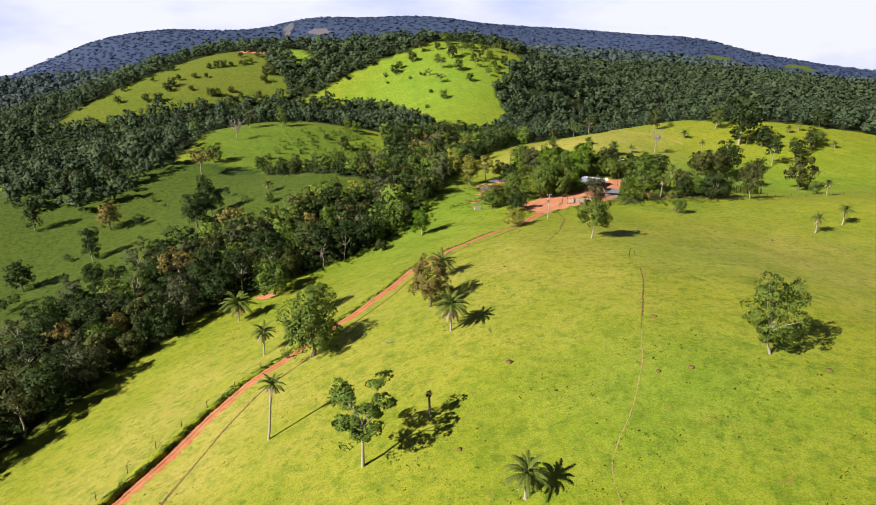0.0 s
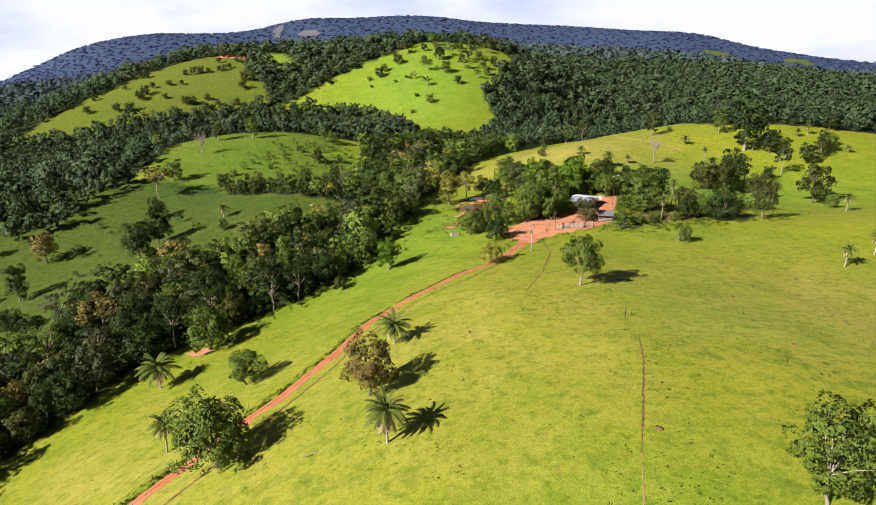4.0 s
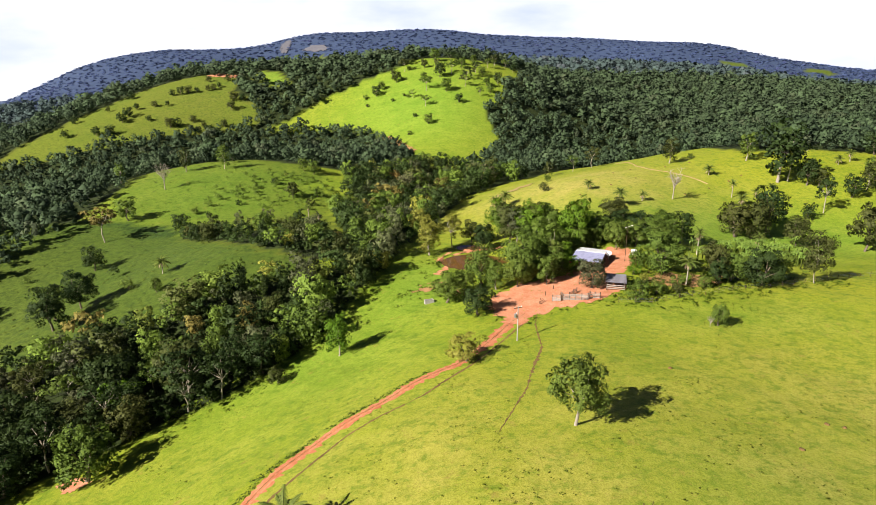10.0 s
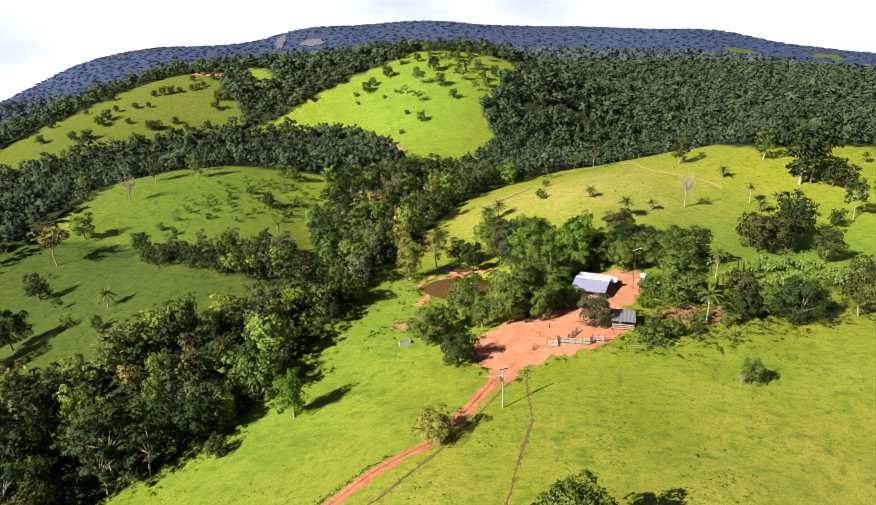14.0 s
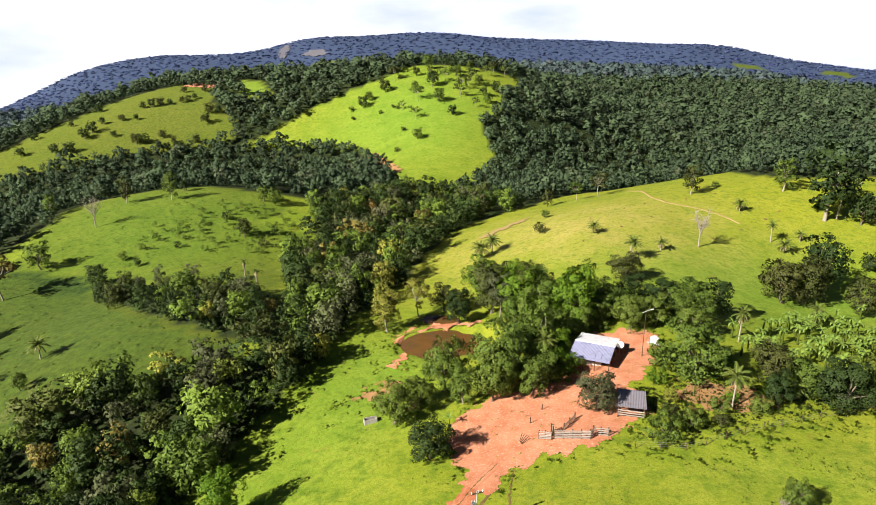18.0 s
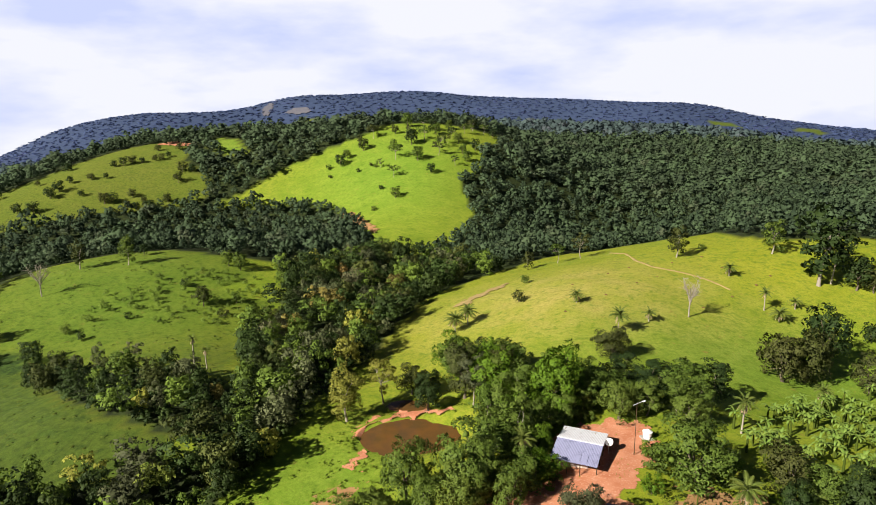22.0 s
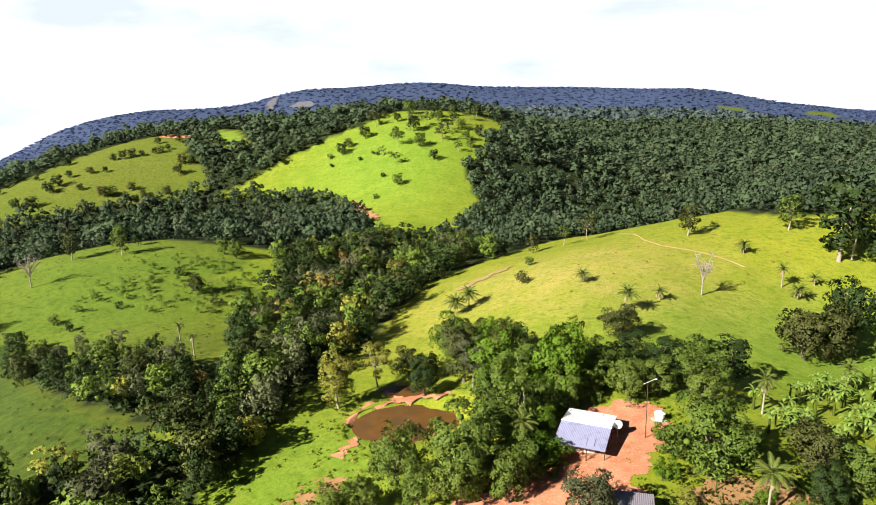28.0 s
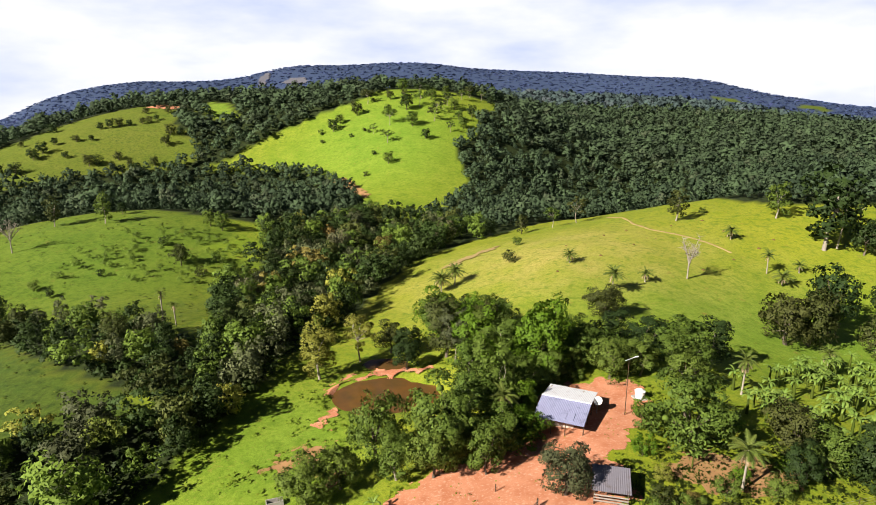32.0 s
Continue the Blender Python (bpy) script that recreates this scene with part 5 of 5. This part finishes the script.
for x, y in [(60.5, 211.5), (13.5, 206.2), (76.5, 207)]:
    root = tagged(new("banana_plant"), "single green banana plant beside the yard", "banana plant")
    root.location = (x, y, gz(x, y))
    child("stem", BANANA_STEM, root, Matrix.Scale(2.0, 4))
    for k in range(7):
        m = Matrix.Translation((0, 0, 1.9)) @ Matrix.Rotation(2.4 * k, 4, "Z") @ Matrix.Rotation(rng.uniform(-0.6, 0.3), 4, "Y")
        child("leaf", BANANA_LEAF, root, m @ Matrix.Scale(rng.uniform(1.5, 2.1), 4))


# ---------------- farm buildings ----------------
def at_base(name, x, y, turn, label, category, lift=0.0):
    root = tagged(new(name), label, category)
    root.matrix_basis = Matrix.Translation((x, y, gz(x, y) + lift)) @ Matrix.Rotation(radians(turn), 4, "Z")
    return root


def roof_sheet(width, depth, rise, z0, y0, thick=0.04, rib=0.28):
    """A corrugated sheet sloping from y0 (height z0) over depth, rising by rise; width along x."""
    n = int(width / rib) * 4
    xs = np.linspace(-width / 2, width / 2, n + 1)
    wave = 0.035 * np.cos(xs / rib * 2 * math.pi)
    v, f = [], []
    for j, t in enumerate((0.0, 0.5, 1.0)):
        for k, x in enumerate(xs):
            v.append((x, y0 + depth * t, z0 + rise * t + wave[k] + (0.0 if j != 1 else -0.01)))
    m = n + 1
    for j in range(2):
        for k in range(n):
            a = j * m + k
            f.append((a, a + 1, a + m + 1, a + m))
    v = np.array(v)
    low = v - (0, 0, thick)
    f = np.array(f)
    return np.concatenate([v, low]), np.concatenate([f, f[:, ::-1] + len(v)])


house = at_base("farmhouse", 45.0, 227.9, -24, "small limewashed farmhouse with blue-grey sheet roof, sky glare painted white", "house", -0.4)
W, D, EAVE, RIDGE = 7.8, 12.6, 3.0, 3.9
for side, (y0, depth) in enumerate(((-D / 2, D / 2), (D / 2, -D / 2))):
    # back slope gets its sky glare as white colour, front stays blue-grey
    child("roof_front" if side == 0 else "roof_back", mesh_from("roof", *roof_sheet(W + 0.8, depth, RIDGE - EAVE, EAVE, y0), ROOF_BLUE if side == 0 else ROOF_GLARE, True), house, None, "blue-grey sheet roof slope" if side == 0 else "sheet roof slope with sky glare painted white")
bm = bmesh.new()
box(bm, -W / 2 - 0.45, W / 2 + 0.45, -0.18, 0.18, RIDGE + 0.02, RIDGE + 0.09)
part("ridge_cap", bm, ROOF_GLARE, house)
for k, x in enumerate((0.6, 1.9)):
    bm = bmesh.new()
    v = box(bm, x - 0.42, x + 0.42, -5.6, -3.6, 0, 0.03)
    for p in v:
        p.co.z += EAVE + (p.co.y + D / 2) / (D / 2) * (RIDGE - EAVE) + 0.06
    part("roof_patch_sheet", bm, ROOF_BLUE, house, "loose weathered patch sheet")
for name, x0, x1, y0, y1 in (("wall_front", -W / 2, W / 2 - 1.8, -D / 2 + 2.9, -D / 2 + 3.08), ("wall_back", -W / 2, W / 2 - 1.8, D / 2 - 0.7, D / 2 - 0.52), ("wall_side", -W / 2, -W / 2 + 0.18, -D / 2 + 3.08, D / 2 - 0.7), ("wall_side", W / 2 - 1.98, W / 2 - 1.8, -D / 2 + 3.08, D / 2 - 0.7)):
    bm = bmesh.new()
    box(bm, x0, x1, y0, y1, -0.3, 3.05 if "side" not in name else 3.2)
    part(name, bm, PLASTER, house)
for k, y in enumerate((-2.0, 2.2)):
    door = bmesh.new()
    box(door, W / 2 - 1.79, W / 2 - 1.74, y - 0.45, y + 0.45, 0.42, 2.5)
    d = part("door", door, TIMBER, house, "dark timber plank door")
    hb = bmesh.new()
    box(hb, W / 2 - 1.735, W / 2 - 1.69, y + 0.3, y + 0.36, 1.35, 1.5)
    part("handle", hb, STEEL, d)
for x in (-2.0, 0.4):
    bm = bmesh.new()
    box(bm, x - 0.6, x + 0.6, -D / 2 + 2.86, -D / 2 + 2.895, 1.3, 2.4)
    w = part("window", bm, TIMBER, house, "closed dark timber shutter")
    sill = bmesh.new()
    box(sill, x - 0.7, x + 0.7, -D / 2 + 2.78, -D / 2 + 2.895, 1.2, 1.28)
    part("sill", sill, PLASTER, w)
for y in (-5.2, -1.8, 1.8, 5.2):
    bm = bmesh.new()
    bmesh.ops.create_cone(bm, cap_ends=True, segments=10, radius1=0.1, radius2=0.08, depth=3.1, matrix=Matrix.Translation((W / 2 + 0.15, y, 1.35)))
    part("veranda_post", bm, TIMBER, house)
for x in (-3.6, -1.2, 1.2):
    bm = bmesh.new()
    bmesh.ops.create_cone(bm, cap_ends=True, segments=10, radius1=0.1, radius2=0.08, depth=3.1, matrix=Matrix.Translation((x, -5.9, 1.35)))
    part("veranda_post", bm, TIMBER, house)
for y in np.linspace(-5.6, 5.6, 8):
    bm = bmesh.new()
    z = EAVE - 0.1 + (RIDGE - EAVE) * (1 - abs(y) / (D / 2))
    box(bm, -W / 2 - 0.3, W / 2 + 0.3, y - 0.05, y + 0.05, z - 0.1, z)
    part("purlin", bm, TIMBER, house)

dish = at_base("satellite_dish", 50.6, 228.5, -30, "white satellite dish on a short mast beside the house", "dish")
bm = bmesh.new()
bmesh.ops.create_cone(bm, cap_ends=True, segments=10, radius1=0.05, radius2=0.05, depth=2.4, matrix=Matrix.Translation((0, 0, 1.1)))
part("mast", bm, STEEL, dish)
bm = bmesh.new()
bmesh.ops.create_uvsphere(bm, u_segments=20, v_segments=12, radius=1.0)
bmesh.ops.delete(bm, geom=[v for v in bm.verts if v.co.z > -0.62], context="VERTS")
bmesh.ops.transform(bm, matrix=Matrix.Translation((0, -0.4, 2.9)) @ Matrix.Rotation(radians(50), 4, "X") @ Matrix.Scale(1.1, 4), verts=bm.verts)
part("reflector", bm, WHITE, dish)
bm = bmesh.new()
box(bm, -0.03, 0.03, -0.75, 0.0, 2.35, 2.41)
part("feed_arm", bm, STEEL, dish)

shed = at_base("cattle_shed", 46.6, 205.2, -14, "open timber shed with a weathered grey sheet roof", "shed")
for k, (x, y) in enumerate(((-2.2, -2.3), (2.2, -2.3), (-2.2, 2.3), (2.2, 2.3))):
    bm = bmesh.new()
    bmesh.ops.create_cone(bm, cap_ends=True, segments=8, radius1=0.12, radius2=0.09, depth=2.6, matrix=Matrix.Translation((x, y, 1.1)))
    part("post", bm, TIMBER, shed)
child("roof", mesh_from("roof", *roof_sheet(5.2, 5.4, 0.5, 2.35, -2.7), ROOF_GREY, True), shed)
for z in (0.5, 0.95, 1.4):
    bm = bmesh.new()
    box(bm, -2.3, 2.3, -2.45, -2.4, z, z + 0.2)
    part("rail", bm, PLANK, shed)
for z in (0.6, 1.1):
    bm = bmesh.new()
    box(bm, 2.28, 2.33, -2.3, 2.3, z, z + 0.2)
    part("rail", bm, PLANK, shed)


def plank_fence(x0, y0, x1, y1, rails, height, gap):
    """A corral fence of posts and grey planks between two places."""
    root = tagged(new("corral_fence"), "weathered grey plank corral fence on the red earth", "fence", "corral fences")
    length, turn = math.hypot(x1 - x0, y1 - y0), math.atan2(y1 - y0, x1 - x0)
    root.matrix_basis = Matrix.Translation((x0, y0, gz(x0, y0))) @ Matrix.Rotation(turn, 4, "Z")
    rise = gz(x1, y1) - gz(x0, y0)
    rng = random.Random(int(x0 * 10))
    n = max(2, round(length / gap) + 1)
    for k in range(n):
        s = k / (n - 1)
        bm = bmesh.new()
        bmesh.ops.create_cone(bm, cap_ends=True, segments=8, radius1=0.13, radius2=0.11, depth=height + 0.7, matrix=Matrix.Translation((s * length, 0, (height + 0.7) / 2 - 0.5 + rise * s)))
        part("post", bm, TIMBER, root)
    for k in range(n - 1):
        for j in range(rails):
            z = 0.3 + (height - 0.35) * j / (rails - 1) + rise * (k + 0.5) / (n - 1) + rng.uniform(-0.03, 0.03)
            bm = bmesh.new()
            box(bm, -0.5, 0.5, -0.155, -0.115, -0.095, 0.095)
            step = length / (n - 1)
            bmesh.ops.transform(bm, matrix=Matrix.Translation(((k + 0.5) * step, 0, z)) @ Matrix.Rotation(-rise / length + rng.uniform(-0.02, 0.02), 4, "Y") @ Matrix.Diagonal((step * 1.03, 1, 1, 1)), verts=bm.verts)
            part("rail", bm, PLANK, root)
    return root


plank_fence(31.6, 197.3, 37.4, 196.2, 5, 1.7, 1.5)
plank_fence(29.0, 197.8, 31.0, 197.0, 5, 1.6, 1.0)
plank_fence(37.4, 196.2, 38.2, 197.6, 5, 1.7, 1.2)
plank_fence(38.2, 197.6, 40.6, 197.0, 4, 1.5, 1.2)
plank_fence(31.6, 197.3, 31.3, 199.2, 5, 1.7, 1.0)
plank_fence(33.6, 199.8, 36.2, 203.4, 3, 1.2, 1.8)

loading = at_base("timber_frame", 26.3, 197.6, 40, "leaning dark timber frame lying in the yard", "timber")
loading.scale = (0.62, 0.62, 0.62)
for k in range(5):
    bm = bmesh.new()
    box(bm, -1.4 + 0.1 * k, 1.5, -0.06, 0.06, -0.06, 0.06, Matrix.Translation((0, 0.5 * k - 1.0, 0.75)) @ Matrix.Rotation(radians(-24 - 5 * k), 4, "Y") @ Matrix.Rotation(radians(8 * k - 16), 4, "Z"))
    part("pole", bm, TIMBER, loading)
for x, y in ((28.2, 203.5), (31.0, 208.2)):
    p = at_base("yard_post", x, y, 0, "short weathered fence post standing in the yard", "post")
    bm = bmesh.new()
    bmesh.ops.create_cone(bm, cap_ends=True, segments=8, radius1=0.1, radius2=0.08, depth=1.5, matrix=Matrix.Translation((0, 0, 0.55)) @ Matrix.Rotation(radians(4), 4, "X"))
    part("post", bm, TIMBER, p)

tank = at_base("water_tank", 59.8, 233.8, 15, "white rounded water tank on a low base", "tank")
bm = bmesh.new()
bmesh.ops.create_cone(bm, cap_ends=True, segments=24, radius1=0.8, radius2=0.95, depth=1.3, matrix=Matrix.Translation((0, 0, 0.95)))
part("tank_body", bm, WHITE, tank)
bm = bmesh.new()
bmesh.ops.create_cone(bm, cap_ends=True, segments=24, radius1=1.0, radius2=0.35, depth=0.4, matrix=Matrix.Translation((0, 0, 1.8)))
part("lid", bm, WHITE, tank)
bm = bmesh.new()
box(bm, -1.1, 1.1, -1.1, 1.1, -0.4, 0.3)
part("base", bm, CONCRETE, tank)

trough = at_base("trough", -2.4, 212.6, 20, "pale concrete cattle trough by the trees", "trough")
for name, dims in (("floor_slab", (-1.3, 1.3, -0.6, 0.6, -0.2, 0.15)), ("long_side", (-1.3, 1.3, -0.6, -0.48, 0.15, 0.95)), ("long_side", (-1.3, 1.3, 0.48, 0.6, 0.15, 0.95)), ("end_side", (-1.3, -1.18, -0.48, 0.48, 0.15, 0.95)), ("end_side", (1.18, 1.3, -0.48, 0.48, 0.15, 0.95))):
    bm = bmesh.new()
    box(bm, *dims)
    part(name, bm, CONCRETE, trough)

# ---------------- utility pole ----------------
up = at_base("utility_pole", 17.4, 173.0, 20, "concrete utility pole with a grey transformer", "pole")
child("shaft", mesh_from("shaft", *tube([(0, 0, -0.6), (0, 0, 4), (0, 0, 8.0)], [0.15, 0.12, 0.09], 10), CONCRETE, True), up)
bm = bmesh.new()
box(bm, -0.9, 0.9, -0.06, 0.06, 7.55, 7.7)
part("crossarm", bm, TIMBER, up)
for x in (-0.75, 0.75, 0.15):
    bm = bmesh.new()
    bmesh.ops.create_cone(bm, cap_ends=True, segments=10, radius1=0.09, radius2=0.05, depth=0.26, matrix=Matrix.Translation((x, 0, 7.83)))
    part("insulator", bm, WHITE, up)
bm = bmesh.new()
bmesh.ops.create_cone(bm, cap_ends=True, segments=16, radius1=0.27, radius2=0.27, depth=0.8, matrix=Matrix.Translation((-0.55, 0, 5.9)))
tr = part("transformer", bm, STEEL, up, "pale grey transformer can")
for x in (-0.72, -0.38):
    bm = bmesh.new()
    bmesh.ops.create_cone(bm, cap_ends=True, segments=8, radius1=0.05, radius2=0.03, depth=0.3, matrix=Matrix.Translation((x, 0, 6.52)))
    part("bushing", bm, WHITE, tr)
bm = bmesh.new()
box(bm, -0.25, 0.0, -0.05, 0.05, 5.6, 5.7)
part("bracket", bm, STEEL, up)


lamp_pole = at_base("lamp_pole", 55.3, 227.8, 20, "tall thin dark pole with a pale lamp arm by the yard", "pole")
child("shaft", mesh_from("shaft", *tube([(0, 0, -0.6), (0, 0, 5), (0, 0, 10.6)], [0.09, 0.07, 0.05], 8), TIMBER, True), lamp_pole)
child("arm", mesh_from("arm", *tube([(-0.9, 0, 10.45), (0.2, 0, 10.65), (1.7, 0, 10.95)], [0.05, 0.05, 0.05], 6), WHITE, True), lamp_pole)
bm = bmesh.new()
box(bm, 1.25, 1.85, -0.11, 0.11, 10.78, 10.92)
part("lamp_head", bm, WHITE, lamp_pole)


# ---------------- field fences, posts ----------------
def wire_fence(line, gap, label):
    root = tagged(new("wire_fence"), label, "fence", "wire fences")
    pts = np.array(line, float)
    s = np.r_[0, np.cumsum(np.hypot(*np.diff(pts, axis=0).T))]
    tops = []
    for k, d in enumerate(np.arange(0, s[-1], gap)):
        x, y = np.interp(d, s, pts[:, 0]), np.interp(d, s, pts[:, 1])
        z = gz(x, y)
        ob = child("post", FENCE_POST, root, Matrix.Translation((x, y, z)) @ Matrix.Rotation(0.06 * math.sin(5 * k), 4, "X"))
        tops.append((x, y, z))
    for h in (0.5, 0.9, 1.3):
        child("wire", mesh_from("wire", *tube([(x, y, z + h) for x, y, z in tops], [0.012] * len(tops), 3), STEEL), root)


FENCE_POST = mesh_from("post", *tube([(0, 0, -0.3), (0, 0, 0.7), (0.02, 0, 1.6)], [0.065, 0.06, 0.05], 6), TIMBER, True)
wire_fence([(44, 193), (52, 192.3), (68, 198.2), (86.6, 204), (108, 212), (150, 226)], 4.0, "timber post and wire fence below the garden")
wire_fence([(-66, 30), (-71, 58), (-62, 80), (-52, 92), (-40, 107)], 6.0, "timber post and wire fence along the red track")
for x, y, h in ((24.0, 110.5, 2.0), (25.6, 112.0, 1.2)):
    p = at_base("field_post", x, y, 0, "lone weathered post standing in the pasture", "post")
    child("post", FENCE_POST, p, Matrix.Scale(h / 1.5, 4))


log = at_base("fallen_branch", -26.4, 82.9, 20, "pale fallen branch lying in the grass", "branch")
child("limb", mesh_from("limb", *tube([(-1.3, 0, 0.12), (0, 0.1, 0.16), (1.4, -0.1, 0.14)], [0.11, 0.09, 0.05], 7), BARK_PALE, True), log)
child("twig", mesh_from("twig", *tube([(0.3, 0.05, 0.15), (0.9, 0.6, 0.3)], [0.05, 0.02], 5), BARK_PALE, True), log)

# ---------------- small things on the pasture ----------------
rng = np.random.default_rng(14)
for x, y, r in [(-7.5, 65.2, 0.7), (12.2, 57.7, 0.5), (16.8, 58, 0.6), (35.2, 56.8, 0.5), (-15.6, 46.5, 0.45), (17.5, 75.3, 0.6), (43.2, 155.2, 0.5), (59.8, 135.6, 0.5), (51.5, 127.6, 0.5), (-3.3, 111, 0.5), (62.1, 134.9, 0.45), (75, 145, 0.6), (48, 100, 0.5), (-35, 70, 0.45), (92, 352, 0.7), (110, 356, 0.6), (126, 348, 0.7), (131, 332, 0.8), (118, 322, 0.6), (88, 330, 0.6), (74, 318, 0.7), (66, 332, 0.6), (104, 312, 0.6), (140, 340, 0.7), (82, 345, 0.6), (58, 305, 0.6), (98, 338, 0.5), (124, 362, 0.7)]:
    v, f = lump(rng, np.array((0, 0, 0.05)), 0.75 * r, 0.55, False)
    m = tagged(new("termite_mound", mesh_from("termite_mound", v, f, RUT, True)), "low brown earth termite mound in the grass", "mound", "termite mounds")
    m.location = (x, y, gz(x, y))


def tufts(name, xs, ys, size, blades, material, label, seed, lift=0.0, low=0.15, high=0.42):
    rng = np.random.default_rng(seed)
    n = len(xs)
    a = rng.uniform(0, 6.283, (n, blades))
    s = size * rng.uniform(0.5, 1.4, (n, 1))
    w = 0.16 * s
    bx, by = xs[:, None] + 0.3 * s * np.cos(a), ys[:, None] + 0.3 * s * np.sin(a)
    bz = ground_z(bx, by) + np.broadcast_to(lift, n)[:, None]
    tx, ty = bx + 0.75 * s * np.cos(a), by + 0.75 * s * np.sin(a)
    tz = bz + s * rng.uniform(low, high, (n, blades))
    ox, oy = -np.sin(a) * w * 1.6, np.cos(a) * w * 1.6
    v = np.stack([np.stack([bx + ox, by + oy, bz - 0.05], -1), np.stack([bx - ox, by - oy, bz - 0.05], -1), np.stack([tx, ty, tz], -1)], 2).reshape(-1, 3)
    f = np.arange(len(v)).reshape(-1, 3)
    facing = unit(np.repeat(np.stack([0.5 * np.cos(a), 0.5 * np.sin(a), 1 + 0 * a], -1).reshape(-1, 3), 3, 0))
    return tagged(new(name, mesh_from(name, v, f, material, True, facing)), label, "grass", kind="stuff")


def off_track(x, y, d=2.0):
    pts = np.array(ROAD, float)
    s = np.r_[0, np.cumsum(np.hypot(*np.diff(pts, axis=0).T))]
    t = np.arange(0, s[-1], 1.0)
    rx, ry = np.interp(t, s, pts[:, 0]), np.interp(t, s, pts[:, 1])
    return np.min((x[:, None] - rx) ** 2 + (y[:, None] - ry) ** 2, 1) > d * d


tr = np.random.default_rng(3)
x, y = tr.uniform(-75, 95, 30000), tr.uniform(25, 215, 30000)
clumpy = np.sin(0.23 * x + 2 * np.sin(0.07 * y)) * np.sin(0.19 * y + 1.5 * np.sin(0.09 * x)) + tr.normal(0, 0.5, len(x))
keep = (clumpy > 0.25) & off_track(x, y) & ~inside(YARD, x, y) & ~inside(WOOD_BELT, x, y)
tufts("grass_tufts", x[keep], y[keep], 0.30, 6, LEAF["tuft"], "uneven tufts of pasture grass", 61)
x, y = tr.uniform(-165, 60, 9000), tr.uniform(120, 420, 9000)
keep = (inside(PASTURE_LOW, x, y) | inside(PASTURE_LEFT, x, y)) & (tr.random(len(x)) < 0.35)
tufts("rough_weeds", x[keep], y[keep], 0.6, 9, LEAF["weed"], "rough dark weeds on the shaded pasture", 62)
# rank tussocks where the cattle leave the grass: by the stream wood, round the pond, along yard and garden
x, y = tr.uniform(-60, 110, 26000), tr.uniform(110, 300, 26000)
edge = np.zeros(len(x))
for line, reach in ((STREAM_NEAR, 9.0), (YARD + YARD[:1], 3.0), ([(-4, 236), (-1, 250), (8, 262), (24, 258)], 5.0), ([(44, 193), (52, 190), (68, 196), (87, 202), (108, 210)], 4.5), ([(-10, 218), (2, 228), (0, 238)], 7.0)):
    pts = np.array(line, float)
    cum = np.r_[0, np.cumsum(np.hypot(*np.diff(pts, axis=0).T))]
    at = np.arange(0, cum[-1], 1.5)
    px, py = np.interp(at, cum, pts[:, 0]), np.interp(at, cum, pts[:, 1])
    near = np.sqrt(np.min((x[:, None] - px) ** 2 + (y[:, None] - py) ** 2, 1))
    edge = np.maximum(edge, np.clip(1 - near / reach, 0, 1))
keep = (tr.random(len(x)) < 0.7 * edge) & off_track(x, y, 2.6) & ~inside(YARD, x, y) & (((x - POND[0]) / 13.5) ** 2 + ((y - POND[1]) / 9.5) ** 2 > 1) & (((x - POOL[0]) / 6) ** 2 + ((y - POOL[1]) / 3.6) ** 2 > 1)
tufts("grass_tussocks", x[keep], y[keep], 0.75, 10, LEAF["tussock"], "rank green grass tussocks at the edges of the pasture", 66)
x, y = tr.uniform(12, 62, 1500), tr.uniform(184, 242, 1500)
keep = inside(YARD, x, y) & (np.sin(0.5 * x + 1.0) * np.sin(0.43 * y) + tr.normal(0, 0.3, len(x)) > 0.62)
tufts("yard_weeds", x[keep], y[keep], 0.45, 8, LEAF["tussock"], "sparse green weeds on the bare yard", 67)
# weeds on the bank above the track
s = 0.8 * tr.uniform(0, 1, 1600) ** 2.0
pts = np.array(ROAD, float)
cum = np.r_[0, np.cumsum(np.hypot(*np.diff(pts, axis=0).T))]
rx, ry = np.interp(s * cum[-1], cum, pts[:, 0]), np.interp(s * cum[-1], cum, pts[:, 1])
qx, qy = np.interp(s * cum[-1] + 1, cum, pts[:, 0]) - rx, np.interp(s * cum[-1] + 1, cum, pts[:, 1]) - ry
d = np.maximum(np.hypot(qx, qy), 1e-3)
side = 1.5 + np.abs(tr.normal(0, 0.6, len(s)))
tufts("bank_weeds", rx - qy / d * side, ry + qx / d * side, 0.42, 8, LEAF["weed"], "dark weeds on the bank along the track", 63, np.interp(s * cum[-1], (0, 25, 60, 90, 125), (1.1, 1.2, 0.5, 0.25, 0.0)) * np.clip((side - 1.3) / 0.4, 0.2, 0.95))
x, y = tr.uniform(40, 100, 2400), tr.uniform(186, 226, 2400)
keep = inside([(44, 196), (52, 193), (86, 206), (100, 214), (90, 224), (76, 218), (60, 220), (50, 212), (50, 203)], x, y)
tufts("garden_weeds", x[keep], y[keep], 0.7, 9, LEAF["weed"], "tall weeds and garden plants below the trees", 64)
